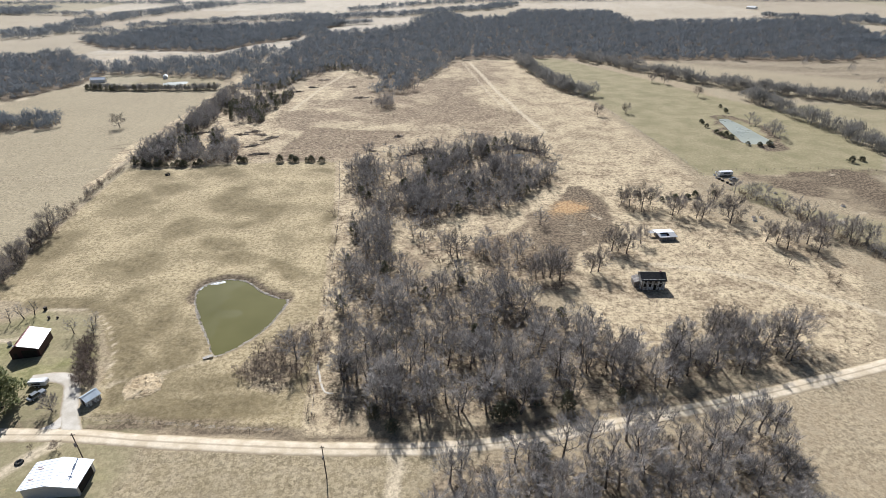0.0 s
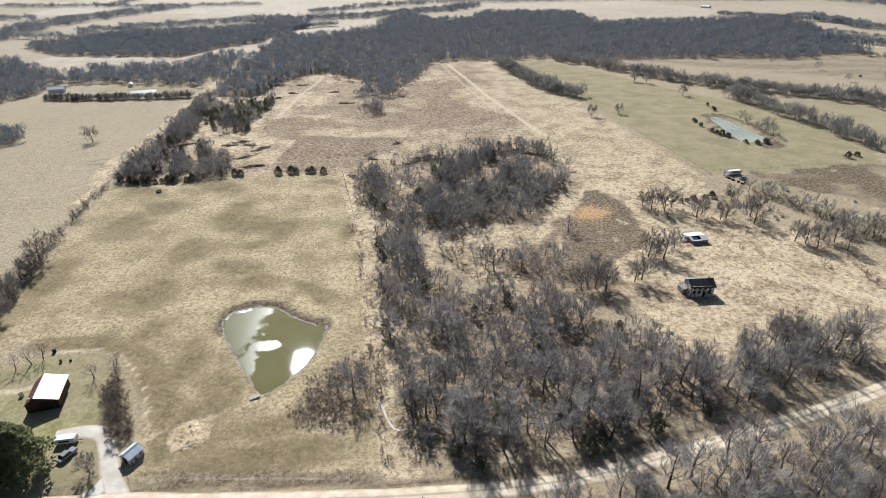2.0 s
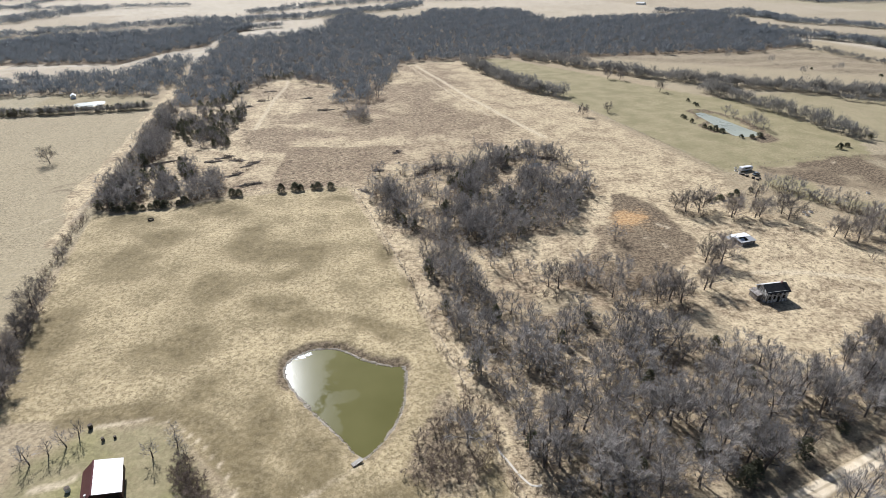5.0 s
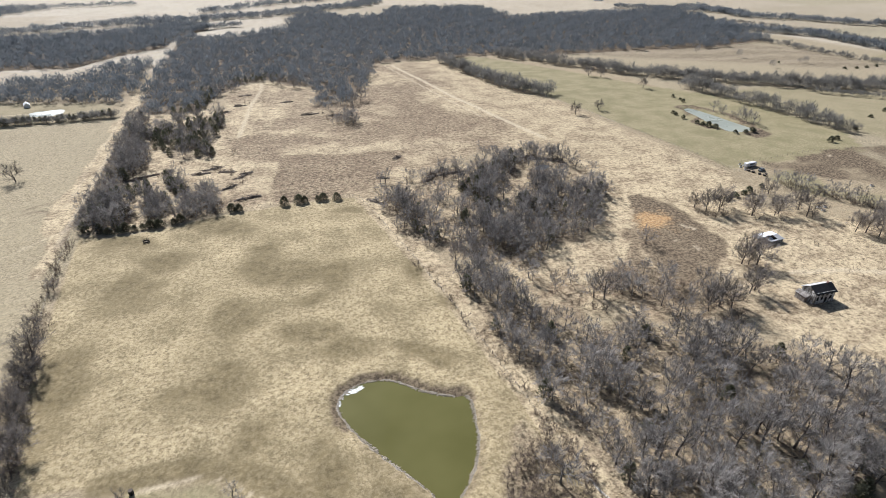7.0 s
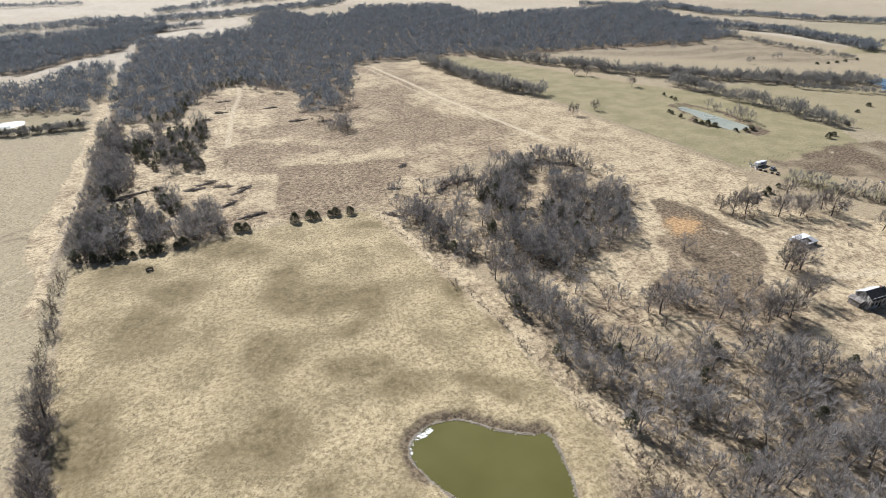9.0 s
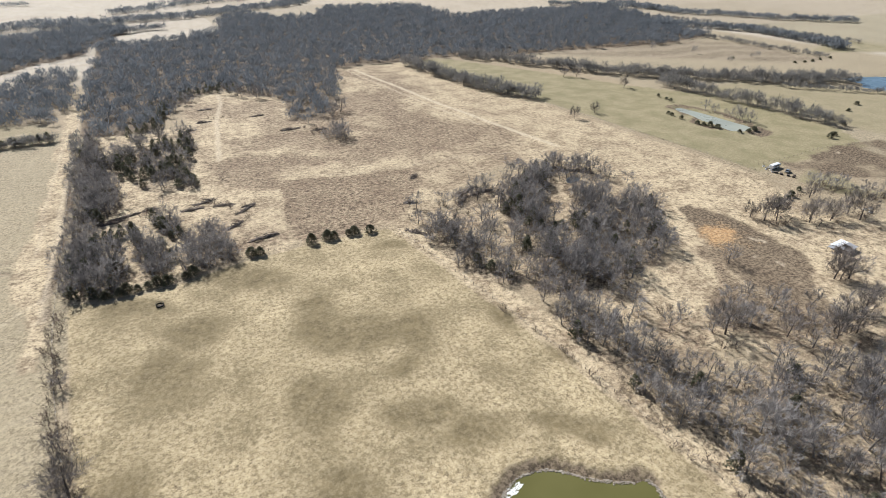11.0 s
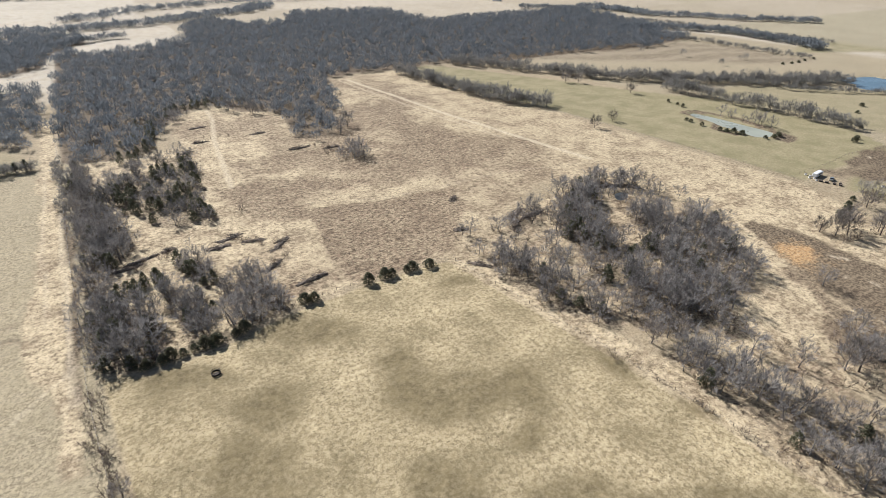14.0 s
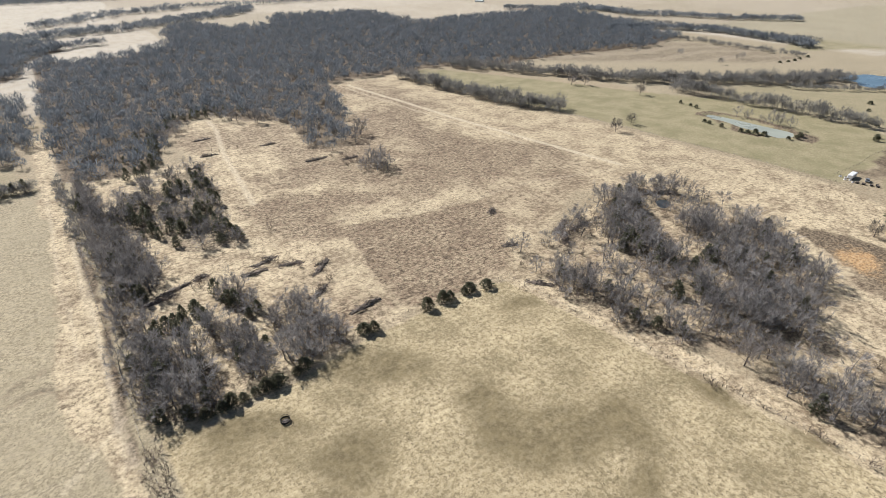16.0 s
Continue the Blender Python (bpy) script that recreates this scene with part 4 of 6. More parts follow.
def fuzz_tree(seed, tall, wide, count, width):
    """A leafless tree seen from far off: a trunk and a dome of upswept twig sprays."""
    rng = np.random.default_rng(seed)
    az, up = rng.random(count) * 2 * np.pi, rng.random(count)
    lump = 1 + 0.14 * np.sin(3 * az + seed) + 0.1 * np.sin(7 * az + 9 * up + 2 * seed)
    flat = np.sqrt(1 - 0.92 * up * up)
    out = np.stack([np.cos(az) * flat, np.sin(az) * flat, up], 1)
    tip = np.array([0, 0, tall * 0.36]) + out * np.array([wide * 0.52, wide * 0.52, tall * 0.58]) * (lump * rng.uniform(0.78, 1.06, count))[:, None]
    way = np.array([0, 0, tall * 0.18]) - tip + rng.normal(size=tip.shape) * 0.22 * wide
    start = tip + way / np.linalg.norm(way, axis=1)[:, None] * wide * rng.uniform(0.14, 0.34, (count, 1))
    return joined(prisms([(0, 0, -0.3, 0, 0, tall * 0.62, 0.15, 0.06)], 3), blades(start, tip, np.full(count, width) * rng.uniform(0.7, 1.3, count), rng))


def bare_shrub(seed, tall, stems=9, twigs=7, twig_w=0.06):
    rng = np.random.default_rng(seed)
    segs, ta, tb = [], [], []
    for i in range(stems):
        az, lean = rng.random() * 6.28, rng.random() * 72
        d = np.array([math.sin(radians(lean)) * math.cos(az), math.sin(radians(lean)) * math.sin(az), math.cos(radians(lean))])
        s, q, e = bent(np.array([0.3 * math.cos(az), 0.3 * math.sin(az), -0.1]), d, tall * (0.6 + 0.5 * rng.random()), 0.04, 0.015, 2, rng)
        segs += s
        for t in range(twigs):
            g = 0.25 + 0.75 * rng.random()
            k = min(int(g * 2), 1)
            p = q[k] + (q[k + 1] - q[k]) * (g * 2 - k)
            dd = offshoot(e[k + 1], 30 + 30 * rng.random(), rng)
            ta.append(p), tb.append(p + dd * tall * (0.2 + 0.25 * rng.random()))
    return joined(prisms(segs, 3), blades(np.array(ta), np.array(tb), np.full(len(ta), twig_w), rng))


def tuft_crown(seed, tall, wide, low, clumps, size, lean=0.0, power=0.8):
    """An evergreen's crown: small ragged sprays of needles over an uneven cone."""
    rng = np.random.default_rng(seed)
    f = rng.random(clumps) ** 0.8
    az = rng.random(clumps) * 2 * np.pi
    lump = 1 + 0.22 * np.sin(az * 3 + seed) + 0.18 * np.sin(az * 5 + f * 9 + seed * 2)
    rr = wide / 2 * np.maximum(1 - f, 0.02) ** power * np.minimum(1, 0.55 + f * 3) * lump * np.sqrt(0.25 + 0.95 * rng.random(clumps))
    c = np.stack([rr * np.cos(az), rr * np.sin(az), low + (tall - low) * f], 1)
    out = np.stack([np.cos(az), np.sin(az), np.full(clumps, 0.45)], 1)
    verts, tris = [], []
    for k in range(3):
        d = out + rng.normal(size=out.shape) * 0.55
        d /= np.linalg.norm(d, axis=1)[:, None]
        w = np.cross(d, np.array([0.0, 0.0, 1.0]) + 0.45 * rng.normal(size=out.shape))
        w /= np.linalg.norm(w, axis=1)[:, None]
        s = size * (0.7 + 0.7 * rng.random((clumps, 1)))
        verts.append(np.stack([c - w * s * 0.42, c + w * s * 0.42, c + d * s], 1).reshape(-1, 3))
    v = np.vstack(verts)
    return v, np.arange(len(v)).reshape(-1, 3)


def sow(points, gap, seed, jitter=0.55, stray=2.5, thin=-2.0):
    """Places about gap metres apart within a ragged outline, thinned out in patches."""
    p = np.asarray(points, float)
    rng = np.random.default_rng(seed)
    gx, gy = np.meshgrid(np.arange(p[:, 0].min(), p[:, 0].max() + gap, gap), np.arange(p[:, 1].min(), p[:, 1].max() + gap, gap * 0.9))
    gx = gx + (np.arange(len(gx)) % 2)[:, None] * gap / 2
    x = gx.ravel() + rng.uniform(-jitter, jitter, gx.size) * gap
    y = gy.ravel() + rng.uniform(-jitter, jitter, gx.size) * gap
    keep = inside(p, x + stray * drift(x, y, 11, 21) + 0.4 * stray * drift(x, y, 4, 22), y + stray * drift(x, y, 11, 23)) & (drift(x, y, 8, seed) > thin)
    return np.stack([x[keep], y[keep]], 1)


def beside(line, gap, width, seed):
    """Places along a line, strewn over a width."""
    rng = np.random.default_rng(seed)
    pts, way = along(line, gap)
    side = np.stack([way[:, 1], -way[:, 0]], 1)
    return pts + side * rng.uniform(-width / 2, width / 2, (len(pts), 1)) + way * rng.uniform(-gap / 2, gap / 2, (len(pts), 1))


def scatter(name, kinds, places, scale, material, label, category, seed, group=""):
    """ONE object of many plants that nobody could count, from a few kinds of mesh."""
    rng = np.random.default_rng(seed)
    places = np.asarray(places, float)
    n = len(places)
    which = rng.integers(0, len(kinds), n)
    turn, size, tone = rng.random(n) * 2 * np.pi, rng.uniform(*scale, n), rng.random(n)
    size *= 1 + 0.14 * np.sin(places[:, 0] / 7.0 + 2) * np.sin(places[:, 1] / 8.3)
    tone = np.clip(0.55 * tone + 0.45 * (0.5 + 0.5 * np.sin(places[:, 0] / 11.0) * np.sin(places[:, 1] / 9.0 + 1)), 0, 0.999)
    z = height(places[:, 0], places[:, 1])
    verts, tris, tones, base = [], [], [], 0
    for k, (v, t) in enumerate(kinds):
        m = np.nonzero(which == k)[0]
        if not len(m):
            continue
        c, s, q = np.cos(turn[m])[:, None], np.sin(turn[m])[:, None], size[m][:, None]
        x = (v[None, :, 0] * c - v[None, :, 1] * s) * q + places[m, 0][:, None]
        y = (v[None, :, 0] * s + v[None, :, 1] * c) * q + places[m, 1][:, None]
        zz = v[None, :, 2] * q + z[m][:, None]
        verts.append(np.stack([x, y, zz], -1).reshape(-1, 3))
        tris.append((t[None] + (np.arange(len(m)) * len(v))[:, None, None]).reshape(-1, 3) + base)
        tones.append(np.repeat(tone[m], len(v)))
        base += len(m) * len(v)
    me = mesh_from(name, np.vstack(verts), np.vstack(tris), material, tone=np.concatenate(tones))
    return tagged(new(name, me), label, category, group, "stuff")


def tree_kind(name, stem, crown, bark, leaf, label, category, group, crown_label=""):
    """One tree with its trunk and crown, to be copied."""
    root = thing(name, Matrix.Identity(4), label, category, group)
    for key, (v, t), mat, text in (("trunk", stem, bark, ""), ("crown", crown, leaf, crown_label)):
        ob = new(key, mesh_from(key, v, t, mat, tone=np.zeros(len(v))))
        ob.parent = root
        tagged(ob, text)
    return root


def plant(kinds, places, scale, seed):
    """Copies of the kinds at the places; the first stand as the kinds themselves."""
    rng = np.random.default_rng(seed)
    for i, (x, y) in enumerate(places):
        s = rng.uniform(*scale)
        m = pose(x, y, z_at(x, y), 0, 0, rng.random() * 360)
        root = kinds[i % len(kinds)]
        if root.get("used"):
            ob = copy_thing(root, m)
        else:
            ob, root["used"] = root, 1
            ob.matrix_world = m
        ob.scale = (s, s, s * rng.uniform(0.9, 1.12))


NEAR = [bare_tree(10 + i, 9.0 + 0.9 * (i % 3), 5.4 + 0.6 * (i % 4), 11 + i % 3, 5, 18, 0.062, 0.26) for i in range(8)]
OPEN = [bare_tree(30 + i, 7.8 + 0.7 * i, 7.0 + 0.6 * i, 14, 5, 22, 0.07, 0.2) for i in range(5)]
MID = [joined(*bare_tree(50 + i, 6.6 + 0.6 * (i % 3), 6.2 + 0.5 * (i % 2), 8, 4, 14, 0.095, 0.2, True)) for i in range(6)]
FAR = [fuzz_tree(70 + i, 8.4 + 0.5 * (i % 2), 7.6 + 0.7 * (i % 3), 78, 0.52) for i in range(7)]
CREEK = [fuzz_tree(76 + i, 10.0 + 0.8 * (i % 3), 8.0 + 0.9 * (i % 2), 190, 0.26) for i in range(5)]
LOW_BUSH = [tuft_crown(130 + i, 1.7 + 0.3 * i, 2.8, 0.0, 110, 0.5, power=0.5) for i in range(3)]
SHRUBS = [bare_shrub(90 + i, 2.4 + 0.5 * (i % 3), 7, 9, 0.1) for i in range(4)]
LOW_SCRUB = [bare_shrub(95 + i, 0.9 + 0.25 * i, 5, 5, 0.06) for i in range(3)]
CEDARS = [(prisms([(0, 0, -0.2, 0, 0, 2.6, 0.16, 0.05)], 6), tuft_crown(110 + i, 3.3 + 0.3 * i, 4.2 + 0.3 * (i % 2), 0.1, 620, 0.32, power=0.5)) for i in range(3)]
CEDAR_FAR = [joined(prisms([(0, 0, -0.2, 0, 0, 3.6, 0.2, 0.05)], 3), tuft_crown(120 + i, 5.0 + 0.8 * i, 4.4, 0.1, 190, 0.55, power=0.6)) for i in range(3)]
TUFTS = [blades(np.random.default_rng(i).normal(size=(6, 3)) * np.array([0.18, 0.18, 0]), np.random.default_rng(i + 9).normal(size=(6, 3)) * np.array([0.6, 0.6, 0.05]) + np.array([0, 0, 0.22]), np.full(6, 0.2), np.random.default_rng(i)) for i in range(3)]

near_kinds = [tree_kind("bare_tree", s, c, BARK, TWIG, "leafless grey-brown tree standing in dense winter woodland", "tree", "trees of the wood by the road") for s, c in NEAR]
open_kinds = [tree_kind("bare_tree", s, c, BARK, OPEN_TWIG, "spreading leafless tree standing alone in dry grass", "tree", "trees in the open") for s, c in OPEN]
cedar_kinds = [tree_kind("cedar_bush", s, c, BARK, NEEDLE, "small dark green cedar at the edge of the pasture", "tree", "cedars by the pasture") for s, c in CEDARS]

central = sow(CENTRAL, 4.6, 1)
central = central[np.sin(central[:, 0] / 5.3 + 1.2) * np.sin(central[:, 1] / 6.1) + 0.6 * np.sin(central[:, 0] / 2.9 + central[:, 1] / 3.7) > -0.62]
south = sow(SOUTH_WOOD, 4.9, 2)
front = central[:, 1] < 121
plant(near_kinds, np.vstack([central[front], south, sow(THICKET, 4.6, 6)]), (0.55, 1.28), 3)
OPEN_PLACES = [(84, 220), (82, 225), (89, 218), (94, 222), (100, 211), (103, 213), (109, 208), (112, 209), (123, 209), (121, 203), (127, 186), (130, 184), (139, 186), (132, 180), (142, 184), (78, 186), (65, 180), (67, 179), (70, 178), (56, 165), (53, 164),
               (21, 167), (33, 160), (38, 161), (6, 176), (142, 177), (125, 227), (152, 192), (160, 186), (104, 126), (88, 124), (92, 128), (97, 124), (84, 128), (79, 124), (110, 375), (131, 380), (202, 428), (-211, 352),
               (41, 159), (-32, 213), (-24, 211), (185, 483), (193, 476)]
plant(open_kinds, OPEN_PLACES, (0.75, 1.12), 4)
plant(open_kinds, [(-155, 163), (-157, 174), (-160, 186), (-162, 199), (-164, 214), (-159, 180), (-165, 236), (-153, 157), (-158, 177), (-161, 192)], (0.45, 0.8), 9)
plant(open_kinds, [(-158.5, 190), (-157, 172), (-153.5, 162), (-160.5, 199)], (0.85, 1.1), 16)
YARD_TREES = [(-111, 131.5), (-104, 129.5), (-107.5, 137), (-131, 139), (-134, 137), (-137, 135), (-129, 141), (-140, 138), (-106, 133)]
plant(open_kinds, [(-97.5, 99.5)], (0.62, 0.66), 15)
plant([tree_kind("yard_tree", *bare_tree(44, 6.0, 3.8, 9, 4, 10, 0.055, 0.25), BARK, TWIG, "young leafless tree in the ranch yard", "tree", "young yard trees")], YARD_TREES, (0.6, 1.0), 5)
plant(cedar_kinds, [(-156, 276), (-152, 276), (-150, 276.5), (-147, 276.5), (-144, 277), (-141, 277.2), (-138, 277), (-132.5, 278), (-130, 279), (-110, 283.6), (-107, 283), (-88, 283.6), (-81.5, 284.2), (-79, 284), (-73.5, 283.8), (-71, 284.2), (-65, 282.6)], (0.6, 1.1), 6)
pine = tree_kind("evergreen_tree", prisms([(0, 0, -0.2, 0, 0, 9, 0.3, 0.08)], 7), tuft_crown(140, 11.5, 10.5, 0.4, 3000, 0.5, power=0.55), BARK, PINE, "large bushy evergreen tree beside the driveway", "tree", "")
plant([pine, copy_thing(pine, pose(0, 0, 0))], [(-111, 101), (-116, 96.5), (-117.5, 104.5)], (0.95, 1.12), 7)

scatter("woodland", MID, np.vstack([central[~front], *(sow(k, 4.9, 8 + i, stray=2.2, thin=-0.5) for i, k in enumerate(UPPER_CLUMPS)), *(sow(k, 3.9, 14 + i, stray=1.5) for i, k in enumerate(LEFT_CLUMPS)), beside(RIGHT_FENCE[6:], 2.4, 9, 80), [(-41, 119), (-39.5, 124)], sow(CEDAR_WOOD, 6.2, 79, thin=-0.5), sow(UPPER, 8.5, 105, thin=-0.4), [(-42, 296), (-40, 294), (62, 276), (30, 222)], beside([(-126, 505), (-116, 520), (-108, 535)], 7, 8, 101), beside([(-84, 541), (-68, 519), (-60, 520)], 8, 5, 102), beside([(-30, 447), (-22, 462)], 4, 5, 103), sow(NOTCH, 8.5, 96, thin=-0.2), sow(CLODS, 10, 97), sow(closed([(-53, 405), (-46, 410), (-36, 411), (-34, 400), (-42, 395), (-52, 399)]), 3.8, 40), beside([(204, 318), (206, 335), (204, 352)], 4, 3, 50)]), (0.5, 1.3), TWIG, "dense leafless winter woodland, grey-brown", "woodland", 11)
scatter("undergrowth", SHRUBS, np.vstack([sow(CENTRAL, 7.5, 12), sow(SOUTH_WOOD, 6.5, 13), *(sow(k, 4.6, 24 + i) for i, k in enumerate(UPPER_CLUMPS)), *(sow(k, 3.6, 34 + i) for i, k in enumerate(LEFT_CLUMPS)), sow(CEDAR_WOOD, 10, 104), sow(UPPER, 7, 106, thin=0.0), beside(LANE[7:], 1.3, 4.5, 16), beside(FENCE_EAST[2:], 4.5, 4, 17),
                                          [(79, 219), (82, 216), (84, 214), (88, 214), (92, 215), (86, 218), (90, 217), (99, 207), (103, 208), (100, 214), (101, 210), (107, 202), (110, 206), (124, 205), (125, 203), (123, 202), (126, 206), (120, 229), (123, 230), (125, 229), (128, 230), (113, 230), (103, 183), (138, 175), (138, 172), (137, 167), (136, 163), (135, 159), (135, 155), (126, 168), (126, 164), (137, 224), (137, 217), (137, 211), (138, 207)], beside([(-120, 341), (-112, 333), (-104, 326)], 2.2, 5, 90), beside([(-156, 333), (-148, 338), (-140, 339)], 2.6, 4, 91), beside([(-112, 312), (-104, 316)], 2.2, 3, 92), beside([(-64, 432), (-52, 430), (-44, 424)], 3, 4, 93), beside([(-52, 417), (-43, 412), (-33, 407)], 1.3, 8, 95), beside([(-104, 476), (-92, 474)], 3, 5, 94), [(-111, 364), (-109.5, 365), (-140, 339), (-142, 339), (-133, 325), (-132, 319), (-150, 313), (-147, 309)], sow(THICKET, 4, 87), sow(NOTCH, 6.0, 98, thin=0.0), sow(CLODS, 6, 99, thin=-0.1), beside(RIGHT_FENCE[6:], 0.9, 8, 20)]), (0.55, 1.15), SCRUB, "tangled brown leafless undergrowth and hedge shrubs", "shrubs", 21)
scatter("thicket", MID, np.vstack([sow([(-39, 138), (-36.5, 128), (-35, 117), (-36, 108), (-41, 106), (-47, 110), (-54, 113), (-57, 117), (-51, 121), (-45, 129)], 2.3, 18, stray=4, thin=-0.5), beside([(-104.6, 127.5), (-101, 121), (-97.5, 114), (-94.5, 107.5)], 0.38, 5.0, 19), [(-95, 87.6), (-89, 87.6), (-89.6, 88)]]), (0.22, 0.5), SCRUB, "low brown leafless thicket and hedge", "shrubs", 22)
scatter("weeds", LOW_SCRUB, np.vstack([sow(WEED_FIELD, 4.0, 107), sow(WEED_FIELD_3, 7, 108, thin=-0.1), sow(WEED_FIELD_2, 8, 109, thin=0.1), beside(LANE[2:], 1.6, 1.2, 110), sow(HOUSE_YARD, 3.2, 86, thin=0.2), sow(CLODS, 3.0, 88, thin=0.1), sow(UPPER, 4, 26, thin=0.25), beside(RIGHT_FENCE[2:7], 4, 2, 27), beside(FENCE_EAST, 9, 5, 25)]), (0.4, 1.0), SCRUB, "low dead brown weeds in the old field", "weeds", 27)
scatter("dead_grass", TUFTS, np.vstack([sow([(-55, 284), (-60, 283), (-50, 250), (-44, 208), (-39, 165), (-36, 128), (-31, 128), (-34, 165), (-38, 208), (-43, 250)], 2.2, 72), sow(CENTRAL, 2.2, 77)]), (0.6, 1.5), STRAW, "tussocks of dead pale grass", "grass", 78)
scatter("evergreens", CEDAR_FAR, np.vstack([sow(CEDAR_WOOD, 5.2, 28, thin=-0.3), sow(UPPER_CLUMPS[2], 9.0, 85), sow(UPPER_CLUMPS[5], 11.0, 86), sow(UPPER_CLUMPS[0], 13, 84), sow(LEFT_CLUMPS[0], 9, 87), sow(LEFT_CLUMPS[2], 8, 89), sow(LEFT_CLUMPS[3], 8, 90), sow(LEFT_CLUMPS[4], 8, 88), [(0, 276), (-4, 276), (-2, 272), (3, 285), (0, 250), (5, 252), (11, 252), (14, 253), (-8, 243), (-10, 240), (14, 232), (-155, 314), (-153, 312), (-135, 311), (-132, 312)], [(-136, 520), (-124, 550), (-126, 526), (-128, 502), (-132, 510), (-147, 482), (-140, 490), (-165, 478), (-112, 553), (-83, 562), (-82, 556), (-88, 560), (-78, 551), (-67, 552), (-97, 556), (-86, 570), (-92, 563), (-104, 558)], sow(CENTRAL, 21, 83), beside(LEFT_ARCH, 2.4, 2, 30), [(-12, 92.5), (14, 96), (17, 97), (31, 99), (46, 103), (-17, 97), (22, 84)],
                                            beside([(-120, 530), (-107, 553), (-78, 546)], 6, 6, 32), beside([(-150, 452), (-135, 470), (-125, 520)], 5, 8, 33), beside([(-300, 468), (-250, 464), (-190, 466)], 3.2, 4, 34)]), (0.6, 1.0), NEEDLE, "dark green cedars among the bare trees", "trees", 34)
scatter("forest", FAR, np.vstack([sow(FOREST, 7.2, 35, stray=9), sow(WEST_WOOD, 6.5, 36), sow(FAR_WEST_WOOD, 7, 37), sow(WEST_SCRUB, 6.5, 38), sow(WEST_COPSE, 4.6, 39)]), (0.6, 1.2), HAZE_TWIG, "wide leafless forest, its twigs tinted blue-grey for haze", "forest", 41)
creeks = [beside([(84, 588), (91, 515), (97, 475), (104, 452), (118, 428)], 1.2, 14, 42), beside([(150, 600), (184, 545), (207, 515), (226, 482), (250, 455), (272, 436), (305, 408), (340, 380), (395, 362)], 1.15, 20, 43),
          beside([(237, 425), (243, 390), (244, 358), (248, 330), (249, 306), (252, 285)], 1.4, 12, 44), beside([(262, 452), (290, 424), (330, 396), (370, 372)], 3, 14, 45), [(358, 551), (380, 515), (413, 472), (416, 468), (371, 464), (-114, 530), (-88, 540), (-64, 512)]]
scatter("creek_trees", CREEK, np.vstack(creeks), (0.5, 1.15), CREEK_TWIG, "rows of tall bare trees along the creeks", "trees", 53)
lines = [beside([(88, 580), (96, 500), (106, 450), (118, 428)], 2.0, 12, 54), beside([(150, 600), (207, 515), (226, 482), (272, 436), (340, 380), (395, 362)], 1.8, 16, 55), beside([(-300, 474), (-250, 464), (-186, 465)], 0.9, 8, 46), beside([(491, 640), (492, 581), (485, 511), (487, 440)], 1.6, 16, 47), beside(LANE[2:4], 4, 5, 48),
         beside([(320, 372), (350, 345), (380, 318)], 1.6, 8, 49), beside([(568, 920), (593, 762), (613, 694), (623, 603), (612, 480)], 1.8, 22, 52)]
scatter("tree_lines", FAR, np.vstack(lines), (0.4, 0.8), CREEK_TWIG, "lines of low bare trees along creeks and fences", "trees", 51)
scatter("bank_bushes", LOW_BUSH, [(174, 356), (172, 343), (173, 331), (174, 327), (175, 323), (204, 394), (204, 386), (202, 380), (180, 306), (173, 352), (192, 305), (186, 304), (176, 318), (317, 315), (293, 307), (260, 292), (255, 288), (228, 278), (221, 276), (428, 436), (441, 434), (453, 434), (468, 436), (485, 436), (394, 478), (101, 227), (104, 227.6), (108, 229), (114, 230), (118, 231.4), (128, 234)], (0.7, 1.3), NEEDLE, "low dark bushes on pond banks and fence lines", "shrubs", 56)


def far_trees():
    """Hedges and woodlots of the farms towards the horizon."""
    rng = np.random.default_rng(60)
    out = []
    for i in range(-6, 7):
        for j in range(3, 8):
            x0, y0 = i * 330 + 20, j * 260 + 60
            if y0 < 1150 and -480 < x0 < 760 or math.hypot(x0, y0 - 80) > 1900 or abs(x0) > 1.1 * y0:
                continue
            if rng.random() < 0.8:
                out.append(beside([(x0, y0), (x0 + 120, y0 + rng.uniform(-30, 30)), (x0 + 330, y0)], 3.4, 24, int(rng.integers(1e6))))
            if rng.random() < 0.35:
                out.append(beside([(x0, y0), (x0 + rng.uniform(-20, 20), y0 + 260)], 4.5, 14, int(rng.integers(1e6))))
            if rng.random() < 0.42:
                w, d = rng.uniform(120, 320), rng.uniform(80, 200)
                out.append(sow([(x0, y0), (x0 + w, y0 + 20), (x0 + w * 0.9, y0 + d), (x0 + 30, y0 + d * 0.8)], 9, int(rng.integers(1e6))))
    for k, (line, gap, wide) in enumerate((
            ([(-254, 1000), (-208, 1010), (-150, 1048), (-100, 1062), (-49, 1085), (-2, 1130), (95, 1185), (157, 1290)], 1.3, 46),
            ([(-170, 1150), (-145, 1184), (-80, 1256), (-41, 1304), (60, 1320)], 2.2, 40), ([(-175, 902), (-140, 932), (-110, 940)], 2.2, 12),
            ([(-590, 775), (-578, 876), (-576, 1034), (-534, 1166), (-475, 1319)], 1.3, 70), ([(-480, 900), (-382, 970), (-316, 994), (-208, 1069)], 1.6, 50),
            ([(491, 700), (540, 690), (573, 640), (590, 600), (580, 545), (575, 500), (550, 462)], 1.2, 20),
            ([(690, 982), (695, 880), (672, 800), (720, 755), (754, 672), (821, 599)], 1.5, 30), ([(560, 1010), (640, 930), (690, 860)], 1.8, 22))):
        out.append(beside(line, gap, wide, 62 + k))
    return np.vstack(out)


